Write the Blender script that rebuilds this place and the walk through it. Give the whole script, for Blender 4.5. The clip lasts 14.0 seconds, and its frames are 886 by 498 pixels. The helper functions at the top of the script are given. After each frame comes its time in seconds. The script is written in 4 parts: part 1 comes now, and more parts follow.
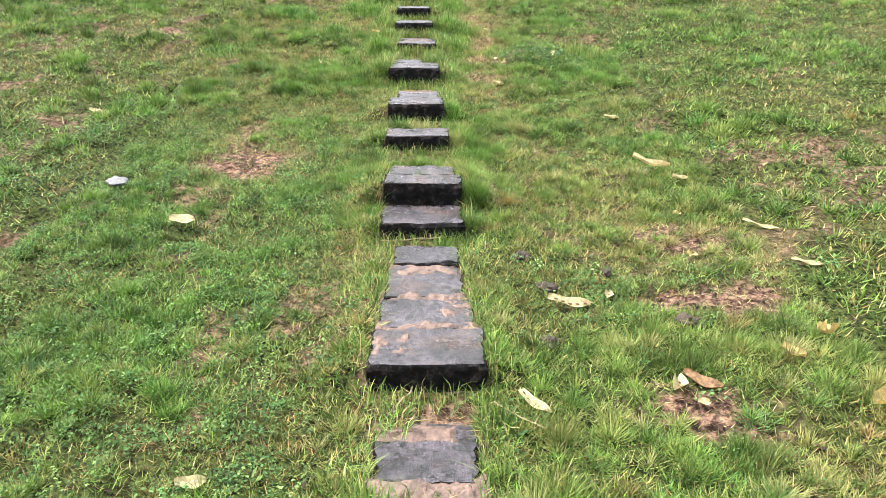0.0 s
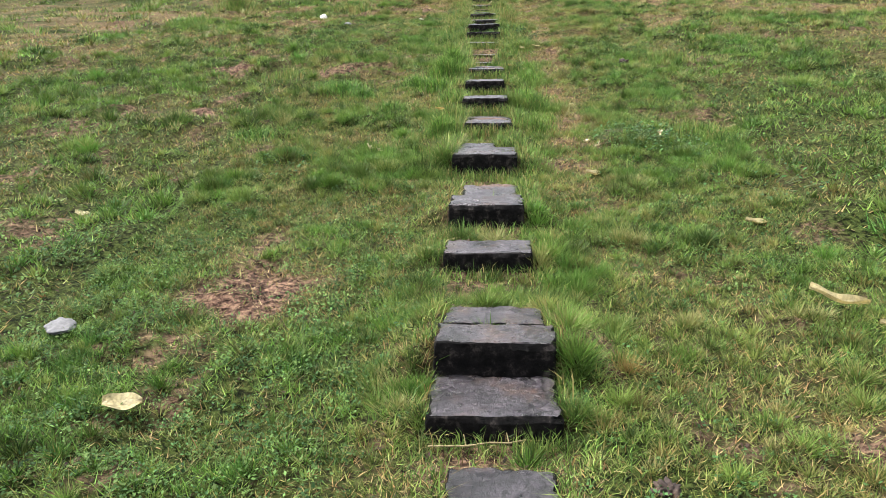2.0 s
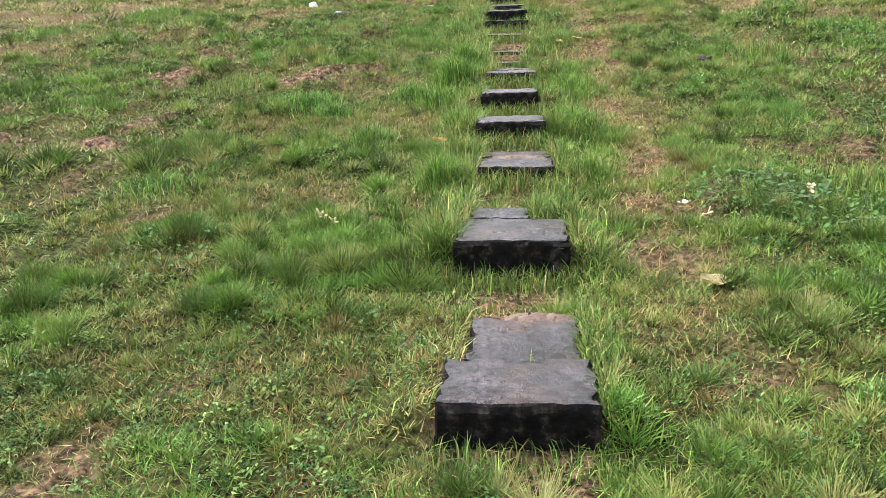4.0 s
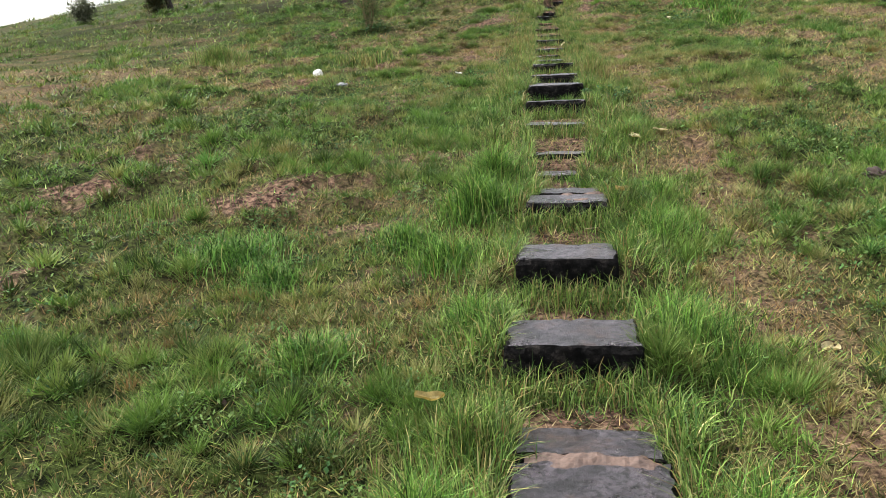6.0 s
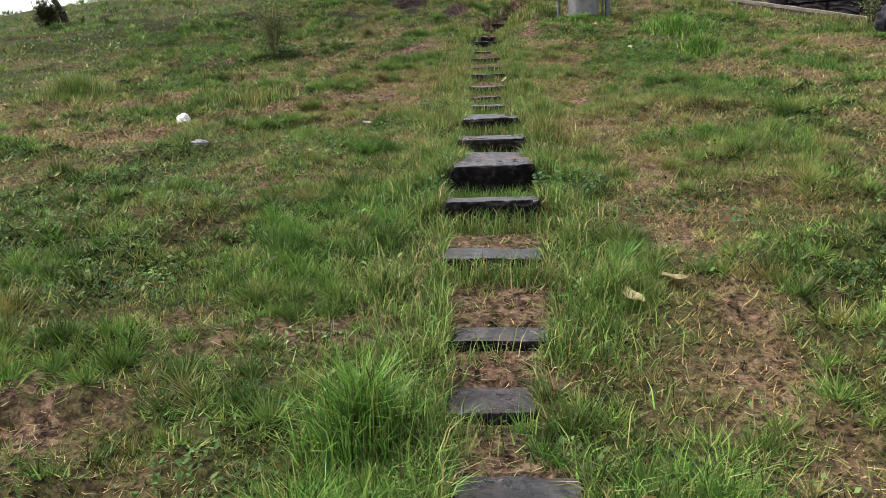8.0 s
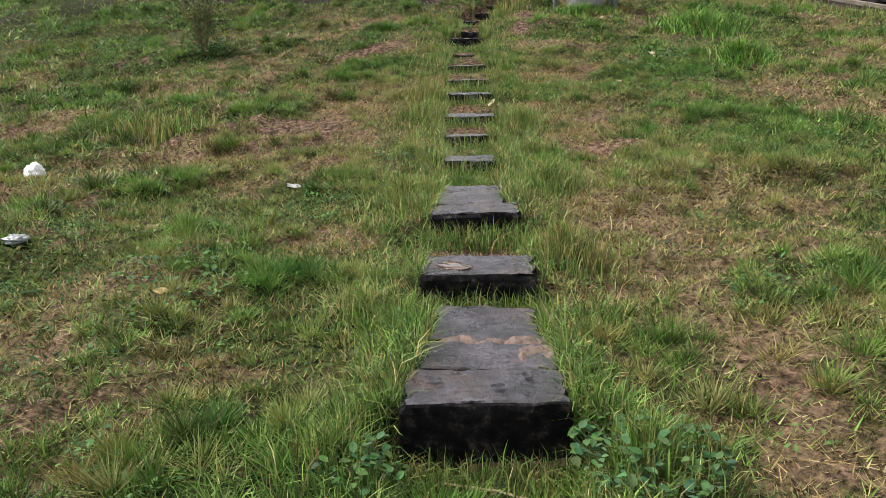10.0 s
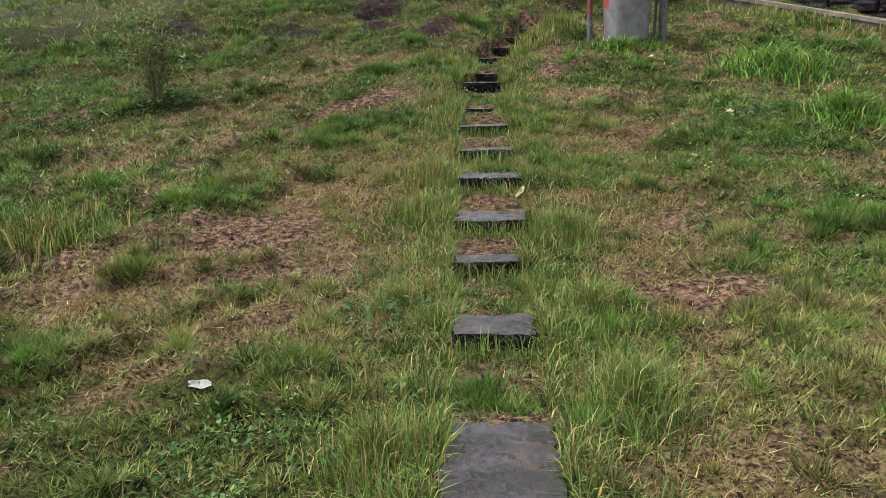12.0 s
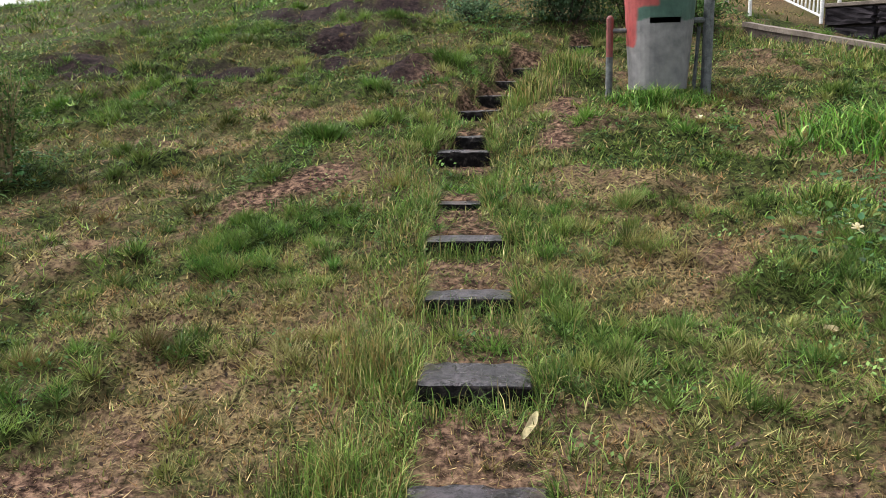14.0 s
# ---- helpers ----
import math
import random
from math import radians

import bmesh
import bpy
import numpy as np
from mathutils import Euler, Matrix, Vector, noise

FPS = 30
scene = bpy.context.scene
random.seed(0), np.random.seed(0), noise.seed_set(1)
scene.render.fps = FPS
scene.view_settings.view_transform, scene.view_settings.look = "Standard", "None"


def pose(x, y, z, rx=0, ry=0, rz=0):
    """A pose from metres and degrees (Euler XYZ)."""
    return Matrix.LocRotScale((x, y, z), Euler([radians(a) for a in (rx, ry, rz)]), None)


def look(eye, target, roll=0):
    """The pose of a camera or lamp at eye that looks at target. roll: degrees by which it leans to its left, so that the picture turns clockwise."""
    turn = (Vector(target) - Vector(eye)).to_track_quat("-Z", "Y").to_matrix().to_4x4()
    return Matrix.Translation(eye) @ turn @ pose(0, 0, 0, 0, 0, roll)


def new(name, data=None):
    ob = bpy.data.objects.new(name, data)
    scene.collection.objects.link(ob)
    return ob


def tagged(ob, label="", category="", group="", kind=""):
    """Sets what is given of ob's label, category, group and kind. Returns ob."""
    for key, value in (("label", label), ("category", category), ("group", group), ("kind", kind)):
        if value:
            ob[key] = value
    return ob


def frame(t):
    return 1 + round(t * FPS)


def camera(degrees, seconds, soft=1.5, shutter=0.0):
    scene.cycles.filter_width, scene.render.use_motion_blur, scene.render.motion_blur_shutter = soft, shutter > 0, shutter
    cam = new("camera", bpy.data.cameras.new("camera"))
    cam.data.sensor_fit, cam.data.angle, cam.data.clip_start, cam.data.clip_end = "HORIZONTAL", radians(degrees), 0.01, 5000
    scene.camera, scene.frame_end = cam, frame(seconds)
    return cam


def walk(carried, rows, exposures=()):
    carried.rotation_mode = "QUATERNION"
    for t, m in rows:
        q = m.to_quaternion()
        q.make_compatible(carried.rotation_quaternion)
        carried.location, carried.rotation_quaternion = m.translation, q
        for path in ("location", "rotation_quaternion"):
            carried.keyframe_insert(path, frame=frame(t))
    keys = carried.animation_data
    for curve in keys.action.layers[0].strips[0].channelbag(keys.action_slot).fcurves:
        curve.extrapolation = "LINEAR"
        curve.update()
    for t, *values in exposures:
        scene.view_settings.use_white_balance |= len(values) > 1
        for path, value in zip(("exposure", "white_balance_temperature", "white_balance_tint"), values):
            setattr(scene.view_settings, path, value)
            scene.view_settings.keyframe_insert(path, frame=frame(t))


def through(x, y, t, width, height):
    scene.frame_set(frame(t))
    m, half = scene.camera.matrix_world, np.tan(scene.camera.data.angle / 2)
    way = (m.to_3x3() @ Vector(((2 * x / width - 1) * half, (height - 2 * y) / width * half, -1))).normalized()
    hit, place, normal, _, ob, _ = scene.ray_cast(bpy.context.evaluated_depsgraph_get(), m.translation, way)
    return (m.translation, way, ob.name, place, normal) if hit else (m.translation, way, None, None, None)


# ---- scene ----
cam = camera(56.7, 14.0, soft=0.6)
PATH = [
    (0, (-0.02, 0.193, 1.323), (0.008, 2.063, 0.615), 0.7),
    (0.5, (-0.063, 0.351, 1.285), (-0.091, 2.203, 0.529), -0.8),
    (1, (-0.015, 0.809, 1.22), (-0.149, 2.685, 0.54), -1.6),
    (1.5, (-0.049, 1.391, 1.175), (-0.209, 3.295, 0.584), -1.1),
    (2, (-0.041, 1.988, 1.155), (-0.191, 3.907, 0.613), -0.8),
    (2.2, (-0.03, 2.249, 1.157), (-0.182, 4.175, 0.64), -0.9),
    (4.3, (-0.136, 5.159, 1.103), (-0.373, 7.054, 0.512), -2.1),
    (4.5, (-0.146, 5.387, 1.157), (-0.405, 7.274, 0.546), -2.2),
    (5, (-0.226, 6.046, 1.232), (-0.454, 7.965, 0.719), -1.6),
    (5.5, (-0.171, 6.761, 1.307), (-0.394, 8.703, 0.882), -2.0),
    (6, (-0.235, 7.512, 1.31), (-0.549, 9.435, 0.86), -2.5),
    (6.5, (-0.243, 8.124, 1.37), (-0.557, 10.048, 0.924), -1.8),
    (7, (-0.201, 8.9, 1.584), (-0.51, 10.83, 1.161), -1.8),
    (7.5, (-0.248, 9.458, 1.609), (-0.423, 11.411, 1.217), -1.8),
    (7.7, (-0.246, 9.747, 1.565), (-0.423, 11.698, 1.16), -1.9),
    (9.8, (-0.368, 12.433, 1.999), (-0.557, 14.368, 1.531), -1.6),
    (10, (-0.348, 12.727, 2.02), (-0.475, 14.66, 1.524), -1.4),
    (10.5, (-0.372, 13.228, 2.096), (-0.403, 15.177, 1.647), -0.5),
    (11, (-0.351, 13.803, 2.139), (-0.388, 15.764, 1.745), -0.5),
    (11.5, (-0.409, 14.397, 2.237), (-0.547, 16.352, 1.835), -1.2),
    (12, (-0.451, 14.978, 2.331), (-0.609, 16.917, 1.867), -1.7),
    (12.5, (-0.401, 15.636, 2.458), (-0.614, 17.572, 2.002), -2.0),
    (13, (-0.476, 16.382, 2.511), (-0.694, 18.323, 2.084), -1.9),
    (13.5, (-0.471, 16.964, 2.569), (-0.628, 18.914, 2.15), -1.6),
    (14, (-0.486, 17.593, 2.63), (-0.611, 19.543, 2.203), -1.4),
]
walk(cam, [(t, look(eye, target, roll)) for t, eye, target, roll in PATH],
     exposures=[(0.0, 2.48), (1.0, 2.46), (1.5, 2.42), (2.0, 1.92), (4.3, 2.15), (4.5, 2.2), (5.0, 2.25), (5.5, 1.6), (6.5, 1.6), (7.0, 1.25), (7.5, 1.35), (10.0, 1.37), (10.5, 1.5), (11.0, 1.25), (11.5, 1.1), (12.0, 1.26), (12.5, 1.18), (13.0, 1.4), (14.0, 1.34)])

# ---- light ----
world = bpy.data.worlds.new("overcast_sky")
scene.world = world
world.use_nodes = True
wn = world.node_tree
sky = wn.nodes.new("ShaderNodeTexSky")
sky.sky_type = "NISHITA"
sky.sun_disc = False
sky.sun_elevation, sky.sun_rotation = radians(56), radians(-73)
sky.air_density, sky.dust_density, sky.ozone_density = 1.0, 4.0, 1.0
grey = wn.nodes.new("ShaderNodeHueSaturation")
grey.inputs["Saturation"].default_value = 0.30
wn.links.new(sky.outputs[0], grey.inputs["Color"])
wn.links.new(grey.outputs[0], wn.nodes["Background"].inputs[0])
wn.nodes["Background"].inputs[1].default_value = 0.138
sun = new("sun", bpy.data.lights.new("sun", "SUN"))
sun.data.energy, sun.data.angle, sun.data.color = 1.5, radians(12), (1.0, 0.97, 0.92)
sun.matrix_world = look((-13, 4, 20), (0, 0, 0))
scene.view_settings.exposure = 0.0


# ---- materials ----
def material(name, rough=0.8, spec=0.4):
    m = bpy.data.materials.new(name)
    m.use_nodes = True
    b = m.node_tree.nodes["Principled BSDF"]
    b.inputs["Roughness"].default_value = rough
    b.inputs["Specular IOR Level"].default_value = spec
    return m, m.node_tree, b


def place(nt, world_space=False):
    if world_space:
        return nt.nodes.new("ShaderNodeNewGeometry").outputs["Position"]
    return nt.nodes.new("ShaderNodeTexCoord").outputs["Object"]


def noise_of(nt, co, scale, detail=5, rough=0.6):
    n = nt.nodes.new("ShaderNodeTexNoise")
    n.inputs["Scale"].default_value, n.inputs["Detail"].default_value, n.inputs["Roughness"].default_value = scale, detail, rough
    nt.links.new(co, n.inputs["Vector"])
    return n.outputs["Fac"]


def ramp(nt, fac, stops):
    r = nt.nodes.new("ShaderNodeValToRGB")
    while len(r.color_ramp.elements) < len(stops):
        r.color_ramp.elements.new(0.5)
    for e, (p, c) in zip(r.color_ramp.elements, stops):
        e.position, e.color = p, (*c, 1) if isinstance(c, tuple) else (c, c, c, 1)
    nt.links.new(fac, r.inputs[0])
    return r.outputs[0]


def mix(nt, fac, a, b, how="MIX"):
    n = nt.nodes.new("ShaderNodeMix")
    n.data_type, n.blend_type = "RGBA", how
    for sock, v in ((n.inputs[0], fac), (n.inputs[6], a), (n.inputs[7], b)):
        if isinstance(v, (int, float)):
            sock.default_value = v
        elif isinstance(v, tuple):
            sock.default_value = (*v, 1)
        else:
            nt.links.new(v, sock)
    return n.outputs[2]


def bump(nt, b, height, strength=0.5, dist=0.01):
    n = nt.nodes.new("ShaderNodeBump")
    n.inputs["Strength"].default_value, n.inputs["Distance"].default_value = strength, dist
    nt.links.new(height, n.inputs["Height"])
    nt.links.new(n.outputs[0], b.inputs["Normal"])


def mottled(name, dark, light, scale, rough=0.8, spec=0.4, fine=60, relief=0.4, dist=0.004):
    """A surface of two tones, with stains at one scale and grain at another."""
    m, nt, b = material(name, rough, spec)
    co = place(nt)
    big = ramp(nt, noise_of(nt, co, scale), [(0.32, dark), (0.68, light)])
    small = ramp(nt, noise_of(nt, co, fine, 3), [(0.3, 0.7), (0.7, 1.2)])
    nt.links.new(mix(nt, 1.0, big, small, "MULTIPLY"), b.inputs["Base Color"])
    bump(nt, b, noise_of(nt, co, fine * 0.6, 6), relief, dist)
    return m


def wet_stone():
    """Worn basalt, wet: grey-lilac faces, black pits, a thin film of brown soil in places."""
    m, nt, b = material("wet_basalt", 0.3, 0.55)
    co = place(nt, True)
    big = ramp(nt, noise_of(nt, co, 7.0, 8, 0.65), [(0.38, (0.008, 0.007, 0.008)), (0.47, (0.024, 0.020, 0.025)), (0.62, (0.062, 0.052, 0.061))])
    pits = ramp(nt, noise_of(nt, co, 42, 6, 0.7), [(0.43, 0.05), (0.485, 1.0), (0.64, 1.3)])
    rock = mix(nt, 1.0, big, pits, "MULTIPLY")
    film = ramp(nt, noise_of(nt, co, 4.2, 7, 0.7), [(0.53, 0.0), (0.65, 0.9)])
    mud = ramp(nt, noise_of(nt, co, 40, 5, 0.7), [(0.38, (0.018, 0.010, 0.008)), (0.62, (0.085, 0.050, 0.038))])
    nt.links.new(mix(nt, film, rock, mud), b.inputs["Base Color"])
    nt.links.new(ramp(nt, noise_of(nt, co, 6.0, 5), [(0.38, 0.20), (0.62, 0.52)]), b.inputs["Roughness"])
    bump(nt, b, noise_of(nt, co, 34, 9, 0.75), 1.0, 0.016)
    return m


# Hewn riser rock; the shade of upright faces is put into its near-black colour.
def shaded_side():
    m, nt, b = material("shaded_hewn_riser", 0.65, 0.07)
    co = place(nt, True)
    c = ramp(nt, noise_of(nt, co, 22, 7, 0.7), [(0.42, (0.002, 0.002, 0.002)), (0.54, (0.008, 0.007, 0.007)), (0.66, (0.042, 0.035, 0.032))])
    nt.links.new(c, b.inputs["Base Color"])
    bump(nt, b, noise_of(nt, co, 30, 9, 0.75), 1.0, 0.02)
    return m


def leafy(name, attr="tint", rough=0.5, through=0.25, spec=0.12):
    m, nt, b = material(name, rough, spec)
    a = nt.nodes.new("ShaderNodeAttribute")
    a.attribute_name = attr
    nt.links.new(a.outputs["Color"], b.inputs["Base Color"])
    t = nt.nodes.new("ShaderNodeBsdfTranslucent")
    nt.links.new(a.outputs["Color"], t.inputs["Color"])
    s = nt.nodes.new("ShaderNodeMixShader")
    s.inputs[0].default_value = through
    nt.links.new(b.outputs[0], s.inputs[1])
    nt.links.new(t.outputs[0], s.inputs[2])
    nt.links.new(s.outputs[0], nt.nodes["Material Output"].inputs["Surface"])
    return m


def earth():
    """Soil, thatch and low green, mixed by the ground's own bare and dry maps."""
    m, nt, b = material("soil_and_turf", 0.9, 0.04)
    co = place(nt, True)

    def attr(n):
        a = nt.nodes.new("ShaderNodeAttribute")
        a.attribute_name = n
        return a.outputs["Fac"]
    soil = ramp(nt, noise_of(nt, co, 22, 9, 0.75), [(0.41, (0.012, 0.007, 0.005)), (0.495, (0.072, 0.042, 0.031)), (0.62, (0.26, 0.165, 0.112))])
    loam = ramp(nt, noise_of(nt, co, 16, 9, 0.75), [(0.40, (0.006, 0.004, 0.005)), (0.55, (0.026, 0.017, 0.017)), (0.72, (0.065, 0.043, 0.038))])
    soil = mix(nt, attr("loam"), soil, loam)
    thatch = ramp(nt, noise_of(nt, co, 45, 6, 0.7), [(0.42, (0.016, 0.010, 0.007)), (0.58, (0.235, 0.172, 0.090))])
    green = ramp(nt, noise_of(nt, co, 30, 7, 0.7), [(0.42, (0.004, 0.006, 0.002)), (0.60, (0.052, 0.070, 0.018))])
    c = mix(nt, attr("dry"), green, thatch)
    c = mix(nt, attr("bare"), c, soil)
    nt.links.new(c, b.inputs["Base Color"])
    bump(nt, b, noise_of(nt, co, 60, 8, 0.7), 0.8, 0.02)
    return m


def plain(name, colour, rough=0.6, spec=0.4, vary=0.25, scale=12.0):
    lo = tuple(c * (1 - vary) for c in colour)
    hi = tuple(min(1.0, c * (1 + vary)) for c in colour)
    return mottled(name, lo, hi, scale, rough, spec, 80, 0.25, 0.002)


STONE = wet_stone()
SHADED_RISER = shaded_side()
EARTH = earth()
GRASS = leafy("grass_blades", rough=0.5, through=0.17, spec=0.14)
LEAF = leafy("weed_leaves", rough=0.6, through=0.25, spec=0.06)
MORTAR = mottled("pink_mortar", (0.055, 0.035, 0.028), (0.15, 0.097, 0.074), 18, 0.75, 0.4, 90, 0.6, 0.006)
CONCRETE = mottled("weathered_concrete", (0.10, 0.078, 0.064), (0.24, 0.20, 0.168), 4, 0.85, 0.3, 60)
WALL_SIDE = mottled("brown_concrete_side", (0.045, 0.034, 0.028), (0.13, 0.10, 0.085), 5, 0.9, 0.3, 60)
BASALT_WALL = mottled("black_basalt_block", (0.008, 0.007, 0.009), (0.034, 0.028, 0.033), 3.5, 0.85, 0.15, 25, 0.2, 0.01)
JOINT = mottled("tan_wall_mortar", (0.022, 0.018, 0.018), (0.055, 0.045, 0.042), 8, 0.9)
WHITE_PAINT = plain("white_enamel", (0.72, 0.71, 0.70), 0.4, 0.5, 0.12)
TAN = plain("tan_plaster", (0.42, 0.25, 0.14), 0.9, 0.3, 0.2, 1.5)
GREY_PIPE = mottled("galvanised_grey_paint", (0.04, 0.045, 0.05), (0.14, 0.15, 0.15), 20, 0.55, 0.5, 70)
RED_PIPE = mottled("faded_red_paint", (0.12, 0.028, 0.026), (0.22, 0.05, 0.045), 18, 0.55, 0.5, 70)
CREAM = plain("cream_pod", (0.50, 0.43, 0.24), 0.55, 0.4, 0.25, 30)
YELLOW = plain("yellow_leaf", (0.46, 0.37, 0.15), 0.55, 0.4, 0.3, 30)
BROWN = plain("brown_leaf", (0.27, 0.16, 0.08), 0.6, 0.4, 0.35, 40)
SEED = plain("dark_seed", (0.10, 0.05, 0.03), 0.5)
PETAL = plain("white_petal", (0.48, 0.41, 0.24), 0.5, 0.4, 0.12, 40)
BAG_WHITE = plain("white_plastic", (0.80, 0.78, 0.74), 0.35, 0.5, 0.1, 15)
BAG_CLEAR = plain("clouded_plastic", (0.19, 0.20, 0.195), 0.35, 0.5, 0.25, 15)
BAG_BLACK = mottled("black_plastic", (0.006, 0.006, 0.009), (0.022, 0.020, 0.028), 8, 0.6, 0.08, 40)
CLOD = mottled("dark_clod", (0.02, 0.013, 0.011), (0.06, 0.04, 0.03), 20, 0.9)
SHARD = mottled("pale_stone_shard", (0.055, 0.055, 0.06), (0.11, 0.108, 0.112), 14, 0.6)
RED_CAP = plain("red_plastic", (0.55, 0.06, 0.03), 0.35)
WATER = mottled("brown_rainwater", (0.045, 0.022, 0.010), (0.09, 0.048, 0.024), 14, 0.04, 0.6, 40, 0.02, 0.001)
BARK = mottled("dark_bark", (0.02, 0.016, 0.013), (0.07, 0.055, 0.045), 12, 0.9, 0.3, 50, 0.9, 0.02)
STALK = mottled("green_stalk", (0.05, 0.08, 0.02), (0.10, 0.15, 0.045), 30, 0.6)
TWIG = mottled("dry_twig", (0.16, 0.12, 0.06), (0.30, 0.24, 0.13), 30, 0.8)


# ---- mesh tools ----
def part(name, bm, mat, parent=None, label=""):
    me = bpy.data.meshes.new(name)
    bm.to_mesh(me)
    bm.free()
    me.materials.append(mat)
    ob = new(name, me)
    if parent is not None:
        ob.parent = parent
    return tagged(ob, label) if label else ob


def raw(name, verts, faces, mat, tint=None, parent=None):
    """A mesh out of numpy arrays: verts (n, 3), faces (m, k) of one corner count, tint (n, 3)."""
    me = bpy.data.meshes.new(name)
    k = faces.shape[1]
    me.vertices.add(len(verts))
    me.vertices.foreach_set("co", verts.astype(np.float32).ravel())
    me.loops.add(faces.size)
    me.loops.foreach_set("vertex_index", faces.astype(np.int32).ravel())
    me.polygons.add(len(faces))
    me.polygons.foreach_set("loop_start", np.arange(0, faces.size, k, dtype=np.int32))
    if tint is not None:
        a = me.attributes.new("tint", "FLOAT_COLOR", "POINT")
        a.data.foreach_set("color", np.hstack([tint, np.ones((len(tint), 1))]).astype(np.float32).ravel())
    me.update(calc_edges=True)
    me.materials.append(mat)
    ob = new(name, me)
    if parent is not None:
        ob.parent = parent
    return ob


def tube(bm, a, b, r0, r1=None, sides=8):
    a, b = Vector(a), Vector(b)
    r1 = r0 if r1 is None else r1
    q = (b - a).to_track_quat("Z", "Y")
    rings = []
    for p, r in ((a, r0), (b, r1)):
        rings.append([bm.verts.new(p + q @ Vector((r * math.cos(2 * math.pi * i / sides), r * math.sin(2 * math.pi * i / sides), 0))) for i in range(sides)])
    for i in range(sides):
        j = (i + 1) % sides
        bm.faces.new((rings[0][i], rings[0][j], rings[1][j], rings[1][i]))
    bm.faces.new(rings[0][::-1])
    bm.faces.new(rings[1])
    return bm


def box(bm, size, m=Matrix.Identity(4)):
    bmesh.ops.create_cube(bm, size=1, matrix=m @ Matrix.Diagonal((*size, 1)))
    return bm


def rough_block(size, cuts=6, amp=0.008, seed=0, bevel=0.012, side_slot=0):
    """A hewn block, its base at z = -height and its top at 0, worn at the edges."""
    bm = bmesh.new()
    box(bm, size, Matrix.Translation((0, 0, -size[2] / 2)))
    bmesh.ops.bevel(bm, geom=bm.edges[:], offset=bevel, segments=1, affect="EDGES")
    bmesh.ops.subdivide_edges(bm, edges=[e for e in bm.edges if e.calc_length() > 0.06], cuts=cuts, use_grid_fill=True)
    # faces off the flat top take side_slot, the shade-dark riser on steps
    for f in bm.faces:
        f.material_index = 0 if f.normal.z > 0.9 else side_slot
    for v in bm.verts:
        p = v.co + Vector((seed * 3.7, seed * 1.3, seed * 2.1))
        d = noise.noise_vector(p * 5) * amp * 0.7 + noise.noise_vector(p * 24) * amp * 0.55 + noise.noise_vector(p * 60) * amp * 0.35
        d.z *= 0.55 if v.co.z > -0.01 else 1.0
        rim = max(abs(v.co.x) / size[0], abs(v.co.y) / size[1]) * 2
        if v.co.z > -0.012 and rim > 0.93:
            chip = max(0.0, noise.noise(p * 22) + 0.12) * 0.024 + max(0.0, noise.noise(p * 8) - 0.05) * 0.022
            d += Vector((-math.copysign(chip, v.co.x) * (abs(v.co.x) / size[0] > 0.46), -math.copysign(chip, v.co.y) * (abs(v.co.y) / size[1] > 0.45), -chip * 0.5))
        v.co += d
    return bm


# ---- the lie of the land ----
rng = np.random.default_rng(7)
TABLE = rng.random((256, 256))


def vnoise(x, y, s, ox=0.0):
    """Smooth value noise on arrays, 0 to 1."""
    x, y = np.asarray(x) * s + 31.7 + ox, np.asarray(y) * s + 17.3 + ox * 0.7
    i, j = np.floor(x).astype(int), np.floor(y).astype(int)
    f, g = x - i, y - j
    f, g = f * f * (3 - 2 * f), g * g * (3 - 2 * g)
    i, j, i1, j1 = i & 255, j & 255, (i + 1) & 255, (j + 1) & 255
    return (TABLE[i, j] * (1 - f) + TABLE[i1, j] * f) * (1 - g) + (TABLE[i, j1] * (1 - f) + TABLE[i1, j1] * f) * g


def fbm(x, y, s, ox=0.0, octaves=4):
    return sum(vnoise(x, y, s * 2 ** o, ox + 5.1 * o) * 0.5 ** o for o in range(octaves)) / sum(0.5 ** o for o in range(octaves))


def smooth(v, a, b):
    t = np.clip((np.asarray(v, float) - a) / (b - a), 0, 1)
    return t * t * (3 - 2 * t)


RISE_Y = (-400, -5, 0, 2.5, 4.5, 6.5, 8.7, 10, 12, 14, 16, 19, 20.2, 21.8, 22.6, 25, 28, 32, 38, 45, 52, 60, 70, 90, 400)
RISE_Z = (-3, -.5, -.43, -.37, -.28, -.13, .09, .24, .53, .86, 1.04, 1.24, 1.42, 1.68, 1.86, 2.45, 3.22, 4.16, 5.55, 6.98, 7.72, 8.0, 8.2, 7.6, 3.0)
STONES = []          # x0, x1, front, depth, top, riser
WALL_A, WALL_B = Vector((2.30, 27.25, 3.07)), Vector((6.2, 22.89, 1.90))
WD = (WALL_B - WALL_A).xy.normalized()


def rise(y):
    k = 0.35
    return sum(np.interp(y + o, RISE_Y, RISE_Z) for o in (-2 * k, -k, 0, k, 2 * k)) / 5


def lush(x, y):
    """Where the turf stands thick and tall, 0 to 1: ragged islands between trodden hollows."""
    trodden = 0.5 * smooth(x, 0.05, 0.5) * smooth(y, 6.8, 5.2)
    return smooth(fbm(x, y, 1.5, 181, 4) + (fbm(x, y, 8.0, 187, 3) - 0.5) * 0.45, 0.43, 0.60) * (1 - trodden)


